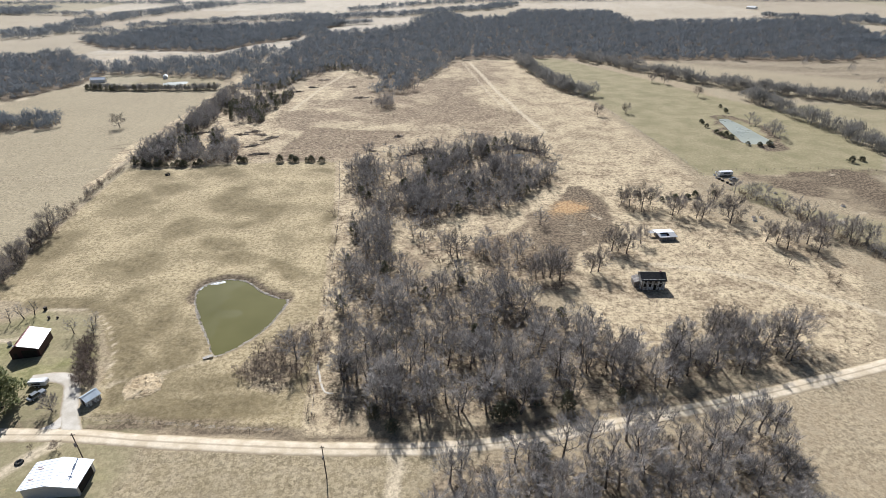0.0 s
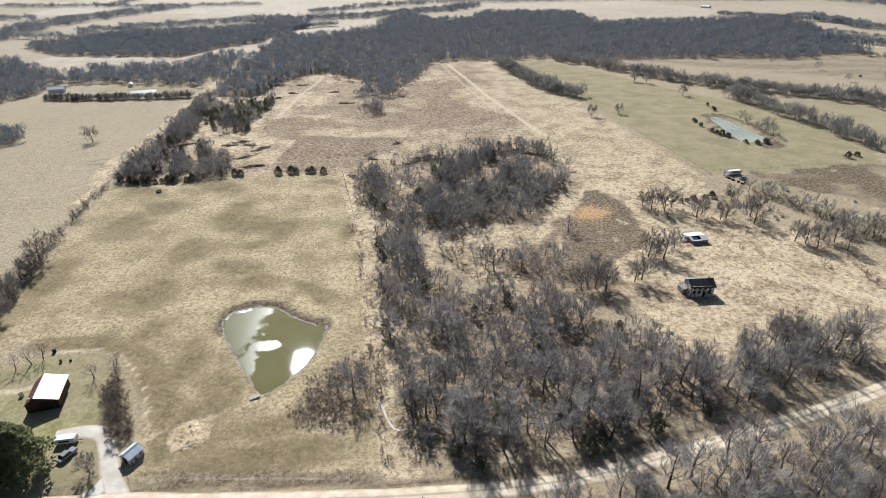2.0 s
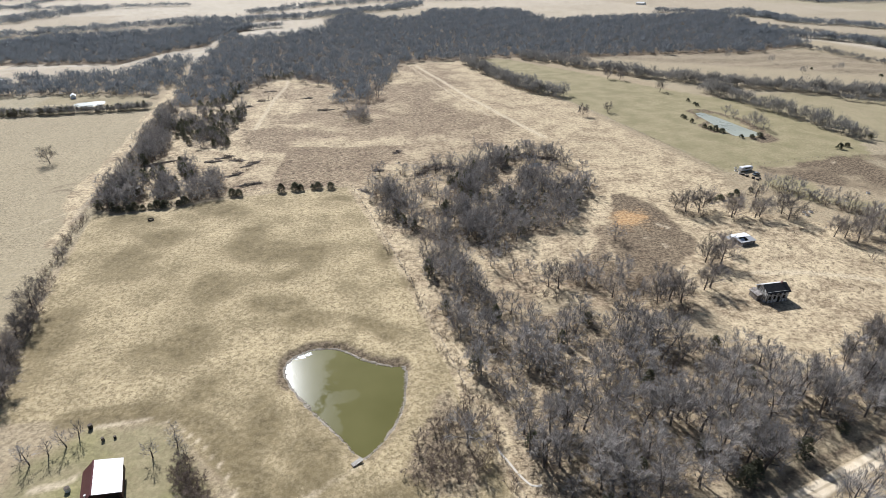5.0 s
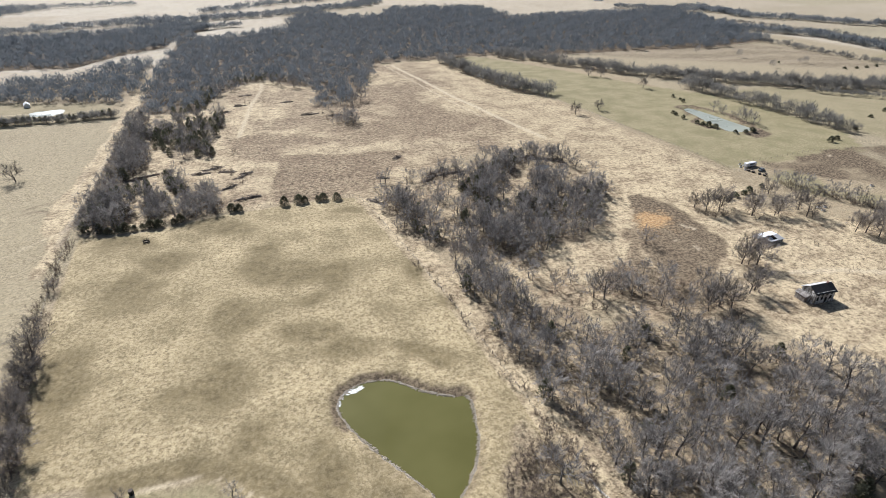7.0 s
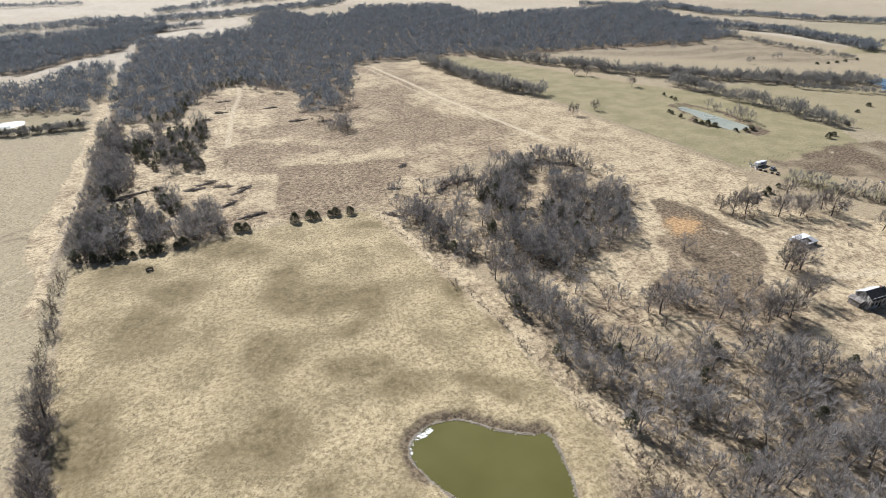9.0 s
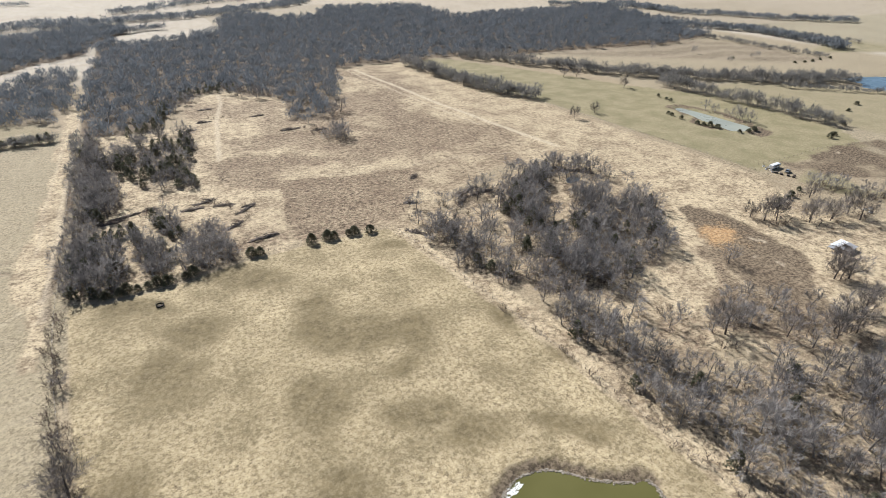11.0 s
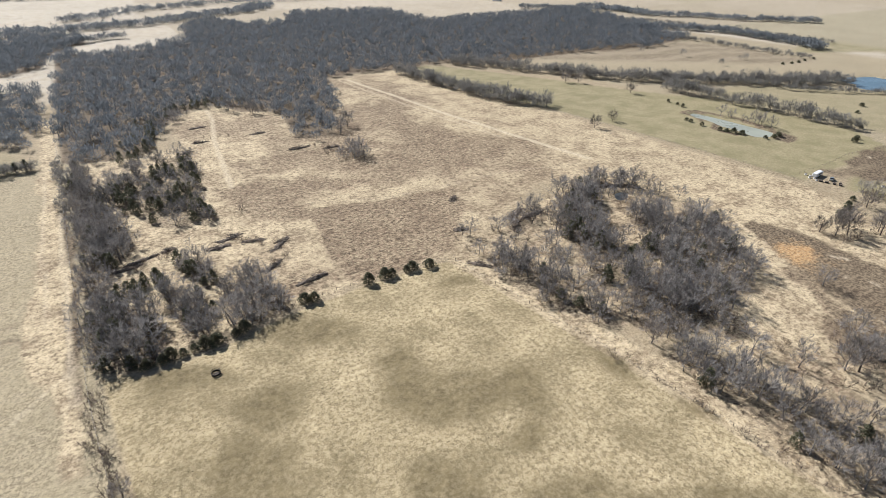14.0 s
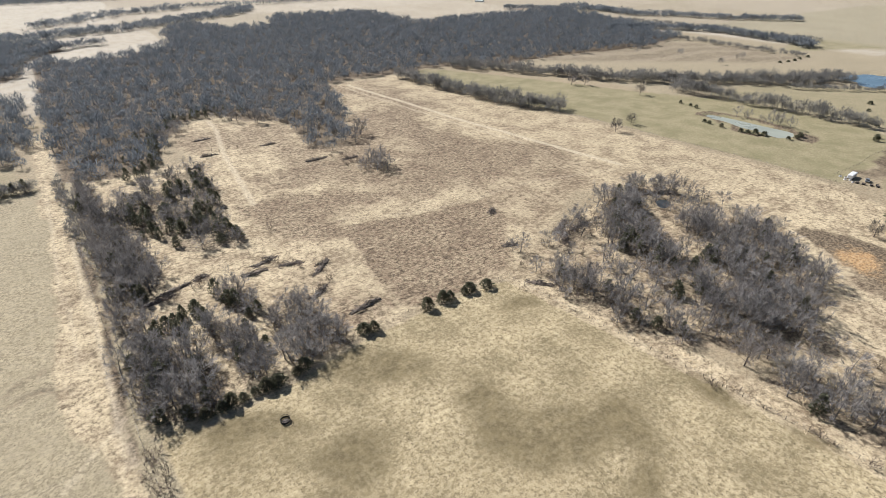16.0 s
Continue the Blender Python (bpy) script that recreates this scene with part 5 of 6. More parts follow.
FARTHEST = [fuzz_tree(80 + i, 9, 12, 36, 0.95) for i in range(4)]
scatter("distant_woods", FARTHEST, far_trees(), (0.8, 1.3), HAZE_TWIG, "hedgerows and woodlots of distant farms, tinted blue-grey for haze", "trees", 61)


# ---- buildings and things ----
def gable_building(name, m, width, length, eave, ridge, roof, wall, label, category, over=0.35, ribs=0.9, door=None):
    """A gabled shed: its ridge runs along y, the front gable is at y = 0."""
    root = thing(name, m, label, category)
    h, t = width / 2, 0.14
    for key, y0, y1 in (("front_wall", 0.0, t), ("back_wall", length - t, length)):
        part(key, extrude_y([(-h, -0.2), (h, -0.2), (h, eave), (0, ridge), (-h, eave)], y0, y1), wall, root)
    for key, x0, x1 in (("side_wall", -h, -h + t), ("side_wall", h - t, h)):
        part(key, box(bmesh.new(), x0 + 0.003, x1 - 0.003, t + 0.003, length - t - 0.003, -0.2, eave - 0.03), wall, root)
    slope = (ridge - eave) / h
    for s in (-1, 1):
        xe, ze = s * (h + over), eave - over * slope + 0.08
        pane = part("roof_slope", slab([(0, -over, ridge + 0.08), (xe, -over, ze), (xe, length + over, ze), (0, length + over, ridge + 0.08)], 0.07), roof, root)
        bm = bmesh.new()
        for y in np.arange(-over + 0.3, length + over, ribs):
            slab([(0, y, ridge + 0.12), (xe, y, ze + 0.04), (xe, y + 0.06, ze + 0.04), (0, y + 0.06, ridge + 0.12)], 0.045, bm)
        part("roof_ribs", bm, roof, pane)
    part("ridge_cap", extrude_y([(-0.22, ridge + 0.03), (0, ridge + 0.17), (0.22, ridge + 0.03)], -over - 0.02, length + over + 0.02), roof, root)
    return root


def horse_barn():
    """A barn with a long and a short roof slope; the ridge runs along y."""
    root = thing("barn", pose(-119.0, 120.0, z_at(-118, 124), 0, 0, 13), "maroon metal barn with a pale uneven gabled roof", "barn")
    lo, hi, el, er, ridge, length = -2.3, 4.9, 2.6, 2.9, 4.7, 8.8
    for key, y0, y1 in (("front_wall", 0.0, 0.14), ("back_wall", length - 0.14, length)):
        part(key, extrude_y([(lo, -0.2), (hi, -0.2), (hi, er), (0, ridge), (lo, el)], y0, y1), BARN_WALL, root)
    part("side_wall", box(bmesh.new(), lo + 0.003, lo + 0.14, 0.143, length - 0.143, -0.2, el - 0.05), BARN_WALL, root)
    part("side_wall", box(bmesh.new(), hi - 0.14, hi - 0.003, 0.143, length - 0.143, -0.2, er - 0.05), BARN_WALL, root)
    for xe, ze in ((lo - 0.3, el - 0.26), (hi + 0.35, er - 0.1)):
        pane = part("roof_slope", slab([(0, -0.35, ridge + 0.09), (xe, -0.35, ze + 0.09), (xe, length + 0.35, ze + 0.09), (0, length + 0.35, ridge + 0.09)], 0.07), BARN_PALE if xe > 0 else BARN_RED, root)
        bm = bmesh.new()
        for y in np.arange(0.0, length + 0.3, 0.9):
            slab([(0, y, ridge + 0.12), (xe, y, ze + 0.12), (xe, y + 0.05, ze + 0.12), (0, y + 0.05, ridge + 0.12)], 0.035, bm)
        part("roof_ribs", bm, BARN_PALE if xe > 0 else BARN_RED, pane)
    part("ridge_cap", extrude_y([(-0.22, ridge + 0.03), (0, ridge + 0.17), (0.22, ridge + 0.03)], -0.37, length + 0.37), BARN_RED, root)
    part("barn_door", box(bmesh.new(), 0.6, 4.4, -0.06, -0.004, 0, 2.6), DARK, root, "dark open doorway")
    part("small_door", box(bmesh.new(), -1.5, -0.6, -0.05, -0.004, 0, 2.0), DARK, root)
    part("vent_cap", rod(bmesh.new(), (-1.2, 0.9, 3.4), (-1.2, 0.9, 4.05), 0.3, 0.22, 10), WHITE, root)


def road_barn():
    root = gable_building("barn", pose(-82.4, 75.2, z_at(-82, 78), 0, 0, 3), 11.4, 6.6, 2.9, 4.0, GALVANISED, RUSTY_SHEET, "wide pale metal barn with rust streaks by the road", "barn", 0.4, 0.8)
    part("side_opening", box(bmesh.new(), 5.704, 5.75, 0.6, 5.8, 0, 2.4), DARK, root, "dark open side")
    part("sliding_door", box(bmesh.new(), -1.6, 1.6, -0.07, -0.004, 0, 2.7), RUSTY_SHEET, root)
    for x, y in ((-4.2, 5.2), (-3.6, 4.6), (-4.4, 2.0)):
        z = 4.0 - 1.1 * abs(x) / 5.7 + 0.135
        part("rust_patch", slab([(x - 0.55, y - 0.1, z - 0.106), (x + 0.55, y - 0.1, z + 0.106), (x + 0.55, y + 0.1, z + 0.106), (x - 0.55, y + 0.1, z - 0.106)], 0.02), RED_PANEL, root, "rusted sheet edge")


def tool_shed():
    root = gable_building("garden_shed", pose(-90.6, 101.6, z_at(-90, 103), 0, 0, -30), 3.0, 3.5, 1.9, 2.8, BLUE_SHEET, WHITE_BOARD, "small pale shed with a blue-grey metal roof", "shed", 0.25, 1.3)
    part("door", box(bmesh.new(), -0.8, 0.8, -0.06, -0.004, 0, 1.9), DARK, root, "dark open door")
    for x in (-0.9, 0.9):
        part("door_frame", box(bmesh.new(), x - 0.07, x + 0.07, -0.09, -0.004, 0, 2.0), WHITE, root)
    part("lintel", box(bmesh.new(), -1.0, 1.0, -0.09, -0.004, 2.004, 2.12), WHITE, root)


def old_house():
    root = thing("farmhouse", pose(67.0, 152.6, z_at(71, 155), 0, 0, -2), "abandoned whitewashed farmhouse with a black roof", "house")
    w, d, eave, ridge = 7.8, 5.2, 4.1, 5.6
    part("front_wall", box(bmesh.new(), 0, w, 0, 0.18, -0.2, eave), WHITE_BOARD, root)
    part("back_wall", box(bmesh.new(), 0, w, d - 0.18, d, -0.2, eave), WHITE_BOARD, root)
    for x0 in (0.0, w - 0.18):
        bm = extrude_y([(0.183, -0.2), (d - 0.183, -0.2), (d - 0.183, eave), (d / 2, ridge - 0.15), (0.183, eave)], 0, 0.18)
        bmesh.ops.transform(bm, matrix=Matrix.Translation((x0 + 0.18, 0, 0)) @ Matrix.Rotation(radians(90), 4, "Z"), verts=bm.verts)
        part("gable_wall", bm, WHITE_BOARD, root)
    part("roof_slope", slab([(-0.35, d / 2, ridge), (-0.35, -0.45, eave - 0.35), (w + 0.35, -0.45, eave - 0.35), (w + 0.35, d / 2, ridge)], 0.12), SHINGLE, root, "black shingled slope")
    part("roof_slope", slab([(-0.35, d / 2, ridge), (w + 0.35, d / 2, ridge), (w + 0.35, d + 0.45, eave - 0.35), (-0.35, d + 0.45, eave - 0.35)], 0.12), RUSTY_SHEET, root, "pale metal slope")
    for cx in (1.2, 2.9, 6.3):
        win = part("window", box(bmesh.new(), cx - 0.4, cx + 0.4, -0.03, -0.004, 1.1, 2.6), DARK, root, "empty dark window")
        part("frame", box(bmesh.new(), cx - 0.5, cx + 0.5, -0.05, -0.034, 2.604, 2.72), WHITE, win)
        part("sill", box(bmesh.new(), cx - 0.5, cx + 0.5, -0.09, -0.004, 1.0, 1.096), WHITE, win)
    part("door", box(bmesh.new(), 4.1, 5.0, -0.04, -0.004, 0, 2.1), DARK, root, "dark doorway")
    for cx in (1.2, 2.9, 4.6, 6.3):
        part("upper_window", box(bmesh.new(), cx - 0.35, cx + 0.35, -0.03, -0.004, 2.95, 3.6), DARK, root)
    # lean-to against the gable
    part("lean_to_roof", slab([(-0.2, 1.6, 2.7), (-0.2, d + 0.6, 2.7), (-1.9, d + 0.6, 1.9), (-1.9, 1.6, 1.9)], 0.08), GREY_BOARD, root, "grey lean-to roof")
    part("lean_to_wall", box(bmesh.new(), -1.7, -0.02, 1.9, 2.02, -0.2, 1.85), GREY_BOARD, root)
    part("lean_to_wall", box(bmesh.new(), -1.7, -1.58, 2.024, d + 0.296, -0.2, 1.85), GREY_BOARD, root)
    part("lean_to_wall", box(bmesh.new(), -1.576, -0.02, d + 0.2, d + 0.3, -0.2, 1.85), GREY_BOARD, root)
    part("chimney", box(bmesh.new(), w - 1.6, w - 1.1, d / 2 - 0.25, d / 2 + 0.25, ridge - 0.4, ridge + 0.5), RED_PANEL, root, "short brick chimney")


def derelict_cabin():
    root = thing("cabin", pose(86.2, 188.2, z_at(89, 191), 0, 0, 4) @ Matrix.Scale(0.78, 4), "derelict low cabin, pale metal roof partly open", "cabin")
    part("front_wall", box(bmesh.new(), 0, 8.6, 0, 0.15, -0.2, 2.0), GREY_BOARD, root, "dark weathered wall")
    part("back_wall", box(bmesh.new(), 0, 8.6, 6.85, 7.0, -0.2, 2.6), GREY_BOARD, root)
    for x0 in (0.0, 8.45):
        part("side_wall", box(bmesh.new(), x0 + 0.003, x0 + 0.147, 0.153, 6.847, -0.2, 2.0), GREY_BOARD, root)
    part("roof_slope", slab([(-0.4, 3.9, 2.72), (9.0, 3.9, 2.72), (8.7, 7.5, 2.75), (-1.4, 7.5, 2.75)], 0.08), GALVANISED, root)
    part("fallen_sheet", slab([(1.5, 1.6, 0.7), (4.8, 1.4, 0.9), (4.9, 3.7, 1.9), (1.6, 3.8, 1.8)], 0.05), BLUE_SHEET, root, "blue-grey sheet fallen into the opening")
    part("fallen_board", slab([(2.2, 0.5, 0.35), (4.6, 0.3, 0.4), (4.8, 1.0, 0.8), (2.4, 1.2, 0.8)], 0.05), WHITE_BOARD, root, "pale boards lying inside")
    part("front_roof", slab([(5.2, -0.4, 2.15), (9.1, -0.4, 2.15), (9.0, 3.85, 2.68), (5.6, 3.85, 2.68)], 0.08), GREY_SHEET, root)
    part("roof_strip", slab([(-0.3, -0.4, 2.15), (1.0, -0.4, 2.15), (1.4, 3.85, 2.68), (-0.3, 3.85, 2.68)], 0.08), GREY_SHEET, root)
    part("front_edge", slab([(1.02, -0.4, 2.15), (5.18, -0.4, 2.15), (5.2, 0.5, 2.25), (1.05, 0.5, 2.25)], 0.08), RUSTY_SHEET, root)
    part("floor_boards", box(bmesh.new(), 0.2, 8.4, 0.2, 6.8, -0.1, 0.15), DARK, root)
    part("carport_roof", slab([(-3.2, 4.4, 2.2), (-0.45, 4.4, 2.4), (-1.42, 7.3, 2.4), (-4.0, 7.2, 2.2)], 0.06), GREY_SHEET, root)
    for x, y in ((-3.1, 4.6), (-3.8, 7.0)):
        part("carport_post", rod(bmesh.new(), (x, y, -0.2), (x, y, 2.16), 0.06), GREY_BOARD, root)


def utility_pole(x, y, tall, label):
    root = thing("utility_pole", pose(x, y, z_at(x, y), 0, 0, 8), label, "pole", "utility poles")
    part("pole", rod(bmesh.new(), (0, 0, -0.3), (0, 0, tall), 0.14, 0.1, 10), POLE, root)
    part("crossarm", box(bmesh.new(), -0.45, 0.45, 0.125, 0.22, tall - 0.75, tall - 0.6), POLE, root)
    part("transformer", rod(bmesh.new(), (0.0, -0.42, tall - 3.6), (0, -0.42, tall - 2.7), 0.24, 0.24, 12), GREY_BOARD, root, "grey transformer can")
    for dx in (-0.38, 0.38):
        part("insulator", rod(bmesh.new(), (dx, 0.17, tall - 0.6), (dx, 0.17, tall - 0.42), 0.05, 0.03, 8), GLASS, root)


def fence(name, line, gap, label, tall=1.2, wires=3, wooden=False):
    pts, way = along(line, gap)
    root = thing(name, pose(pts[0][0], pts[0][1], z_at(*pts[0])), label, "fence")
    here = Vector((pts[0][0], pts[0][1], z_at(*pts[0])))
    rng = np.random.default_rng(len(pts))
    post = bmesh.new()
    rod(post, (0, 0, -0.3), (0, 0, tall), 0.07 if wooden else 0.045, 0.06 if wooden else 0.04, 6)
    data = bpy.data.meshes.new("post")
    post.to_mesh(data)
    post.free()
    data.materials.append(POLE)
    z = height(pts[:, 0], pts[:, 1])
    for (x, y), h in zip(pts, z):
        ob = new("post", data)
        ob.parent = root
        ob.location = Vector((x, y, h)) - here
        ob.rotation_euler = (rng.normal() * 0.05, rng.normal() * 0.05, rng.random() * 3)
    for k in range(wires):
        segs = []
        up = tall * (k + 0.9) / (wires + 0.2)
        for i in range(len(pts) - 1):
            segs.append((pts[i][0] - here.x, pts[i][1] - here.y, z[i] + up - here.z, pts[i + 1][0] - here.x, pts[i + 1][1] - here.y, z[i + 1] + up - here.z, 0.012, 0.012))
        v, t = prisms(segs, 3)
        ob = new("wire", mesh_from("wire", v, t, WIRE))
        ob.parent = root


def brush_pile(x, y, long, turn, seed, big=1.0):
    """A windrow of pushed-up logs and branches."""
    rng = np.random.default_rng(seed)
    segs, a, b = [], [], []
    for i in range(int(12 * big) + 4):
        u, v = rng.uniform(-0.5, 0.5) * long, rng.normal() * 0.45 * big
        ang = rng.normal() * 0.6
        l = rng.uniform(0.16, 0.38) * long
        h = max(0.12, 0.75 * big * (1 - (2 * u / long) ** 2) * rng.random())
        d = np.array([math.cos(ang), math.sin(ang), rng.normal() * 0.12]) * l / 2
        r = rng.uniform(0.07, 0.19)
        p = np.array([u, v, h])
        segs.append((*(p - d), *(p + d), r, r * 0.5))
        for _ in range(9):
            q = p + d * rng.uniform(-1, 1)
            a.append(q), b.append(q + rng.normal(size=3) * np.array([0.6, 0.6, 0.4]) + np.array([0, 0, 0.35]))
    root = thing("brush_pile", pose(x, y, z_at(x, y), 0, 0, turn), "windrow of grey dead logs and branches", "brush pile", "brush piles")
    gx, gy = np.meshgrid(np.linspace(-1, 1, 17), np.linspace(-1, 1, 9))
    gx, gy = gx.ravel(), gy.ravel()
    rr = np.hypot(gx, gy) * (1 + 0.18 * np.sin(5 * np.arctan2(gy, gx) + seed))
    top = 0.34 * big * np.clip(1 - rr * rr, 0, 1) ** 0.6 * (1 + 0.4 * rng.normal(size=len(rr))) - 0.15 * (rr > 0.95)
    k = np.arange(17 * 9).reshape(9, 17)
    quads = np.stack([k[:-1, :-1], k[:-1, 1:], k[1:, 1:], k[1:, :-1]], -1).reshape(-1, 4)
    ob = new("earth_mound", mesh_from("earth_mound", np.stack([gx * 0.56 * long, gy * 0.75 * big, top], 1), None, HEAP, quads=quads))
    ob.parent = root
    for s in segs:
        v, t = prisms([s], 6)
        ob = new("log", mesh_from("log", v, t, LOG))
        ob.parent = root
    v, t = blades(np.array(a), np.array(b), np.full(len(a), 0.08), rng)
    ob = tagged(new("brushwood", mesh_from("brushwood", v, t, LOG)), kind="stuff")
    ob.parent = root


def trailer(x, y, turn, size, label, paint):
    """A long box trailer with rounded corners, on wheels."""
    l, w, h = size
    root = thing("trailer", pose(x, y, z_at(x, y), 0, 0, turn), label, "trailer")
    part("body", box(bmesh.new(), -l / 2, l / 2, -w / 2, w / 2, 0.5, h, 0.22), paint, root)
    for dx in (-0.45, 0.45):
        for s in (-1, 1):
            wheel = part("wheel", rod(bmesh.new(), (dx, s * (w / 2 - 0.22), 0.34), (dx, s * (w / 2 + 0.02), 0.34), 0.36, 0.36, 14), TYRE, root)
            part("rim", rod(bmesh.new(), (dx, s * (w / 2 + 0.02), 0.34), (dx, s * (w / 2 + 0.04), 0.34), 0.2, 0.18, 10), WHITE, wheel)
    part("hitch", rod(bmesh.new(), (l / 2 - 0.1, 0, 0.55), (l / 2 + 1.1, 0, 0.45), 0.06), POLE, root)
    part("window", box(bmesh.new(), -l / 4, l / 4, -w / 2 - 0.02, -w / 2 - 0.004, h * 0.6, h * 0.85), GLASS, root)


def car(x, y, turn, paint, label):
    root = thing("car", pose(x, y, z_at(x, y), 0, 0, turn), label, "car")
    body = bmesh.new()
    box(body, -2.2, 2.2, -0.88, 0.88, 0.35, 0.95, 0.14)
    part("body", body, paint, root)
    cab = bmesh.new()
    box(cab, -1.5, 0.9, -0.78, 0.78, 0.93, 1.5, 0.0)
    for v in cab.verts:
        if v.co.z > 1.2:
            v.co.x = v.co.x * 0.72 - 0.1
            v.co.y *= 0.86
    cabin = part("cabin", cab, GLASS, root)
    part("roof_panel", box(bmesh.new(), -1.12, 0.5, -0.66, 0.66, 1.503, 1.56, 0.02), paint, cabin)
    for dx in (-1.35, 1.35):
        for s in (-1, 1):
            wheel = part("wheel", rod(bmesh.new(), (dx, s * 0.7, 0.33), (dx, s * 0.9, 0.33), 0.34, 0.34, 14), TYRE, root)
            part("rim", rod(bmesh.new(), (dx, s * 0.9, 0.33), (dx, s * 0.915, 0.33), 0.2, 0.18, 10), WHITE, wheel)


def barrel(x, y, material, label, r=0.32, h=0.9):
    root = thing("barrel", pose(x, y, z_at(x, y)), label, "barrel", "yard barrels")
    bm = bmesh.new()
    rod(bm, (0, 0, 0), (0, 0, h), r, r, 14)
    part("drum", bm, material, root)
    for z in (0.3, 0.6):
        part("hoop", rod(bmesh.new(), (0, 0, h * z - 0.02), (0, 0, h * z + 0.02), r + 0.015, r + 0.015, 14), material, root)
    part("rim", rod(bmesh.new(), (0, 0, h + 0.002), (0, 0, h + 0.03), r + 0.01, r - 0.02, 14), POLE, root)


def dock():
    root = thing("dock", pose(-66.2, 119.6, z_at(-66, 119.6), 0, 0, 30), "small pale wooden dock at the pond's edge", "dock")
    for k in range(8):
        part("plank", box(bmesh.new(), -1.32 + k * 0.33, -1.02 + k * 0.33, -0.55, 0.55, 0.45, 0.5), PALE_PLANK, root)
    for s in (-0.45, 0.45):
        part("beam", box(bmesh.new(), -1.32, 1.32, s - 0.06, s + 0.06, 0.3, 0.447), GREY_BOARD, root)
    for sx in (-1.2, 1.2):
        for s in (-0.45, 0.45):
            part("post", rod(bmesh.new(), (sx, s, -0.5), (sx, s, 0.297), 0.07), GREY_BOARD, root)


def straw_heap():
    """Old straw and rubbish strewn in a low heap."""
    rng = np.random.default_rng(7)
    gx, gy = np.meshgrid(np.linspace(-1, 1, 34), np.linspace(-1, 1, 34))
    gx, gy = gx.ravel(), gy.ravel()
    r = np.hypot(gx, gy) * (1 + 0.16 * np.sin(3 * np.arctan2(gy, gx)) + 0.1 * np.sin(7 * np.arctan2(gy, gx) + 1))
    top = 0.55 * np.clip(1 - r * r, 0, 1) ** 0.7 * (1 + 0.5 * rng.normal(size=len(r))) - 0.12 * (r > 1)
    k = np.arange(34 * 34).reshape(34, 34)
    quads = np.stack([k[:-1, :-1], k[:-1, 1:], k[1:, 1:], k[1:, :-1]], -1).reshape(-1, 4)
    quads = quads[(r[quads] < 1.12).all(1)]
    n = 500
    s, az = np.sqrt(rng.random(n)), rng.random(n) * 6.283
    p = np.stack([s * 5.0 * np.cos(az), s * 4.8 * np.sin(az), 0.45 * (1 - s * s) + 0.06], 1)
    d = rng.normal(size=(n, 3)) * np.array([0.5, 0.5, 0.02]) + np.array([0, 0, 0.05])
    v, t = blades(p, p + d, np.full(n, 0.22), rng)
    root = thing("straw_heap", pose(-79.0, 108.4, z_at(-79.0, 108.4), 0, 0, 15), "low spread heap of pale old straw", "straw")
    ob = new("mound", mesh_from("mound", np.stack([gx * 4.7, gy * 4.5, top], 1), None, STRAW, quads=quads))
    ob.parent = root
    ob = new("straw", mesh_from("straw", v, t, STRAW))
    ob.parent = root
    segs = [(*(rng.normal(size=3) * np.array([1.2, 0.8, 0.02]) + np.array([-1, 0, 0.3])), *(rng.normal(size=3) * np.array([1.2, 0.8, 0.05]) + np.array([-1, 0, 0.4])), 0.09, 0.05) for _ in range(5)]
    v, t = prisms(segs, 5)
    ob = new("brushwood", mesh_from("brushwood", v, t, LOG))
    ob.parent = root


def shore_stones():
    """A line of small wet stones along the pond's waterline."""
    rng = np.random.default_rng(31)
    ring = np.vstack([POND_EDGE, POND_EDGE[:1]])
    run = np.concatenate([[0], np.cumsum(np.linalg.norm(np.diff(ring, axis=0), axis=1))])
    n = 2600
    s = rng.random(n) * run[-1]
    x, y = np.interp(s, run, ring[:, 0]), np.interp(s, run, ring[:, 1])
    mid = POND_EDGE.mean(0)
    inward = np.stack([mid[0] - x, mid[1] - y], 1)
    inward /= np.linalg.norm(inward, axis=1)[:, None]
    off = rng.normal(0.5, 0.3, n)
    x, y = x + inward[:, 0] * off, y + inward[:, 1] * off
    stone = bmesh.new()
    bmesh.ops.create_icosphere(stone, subdivisions=1, radius=0.21)
    base = np.array([v.co[:] for v in stone.verts]) * np.array([1.2, 1.0, 0.4])
    tris = np.array([[v.index for v in f.verts] for f in stone.faces])
    stone.free()
    size = rng.uniform(0.5, 1.25, n)
    v = base[None] * size[:, None, None] * rng.uniform(0.8, 1.2, (n, 1, 3)) + np.stack([x, y, np.full(n, -0.6)], 1)[:, None, :]
    t = tris[None] + (np.arange(n) * len(base))[:, None, None]
    tagged(new("shore_stones", mesh_from("shore_stones", v.reshape(-1, 3), t.reshape(-1, 3), STONE)), "small wet brown stones lining the pond's waterline", "stones", kind="stuff")


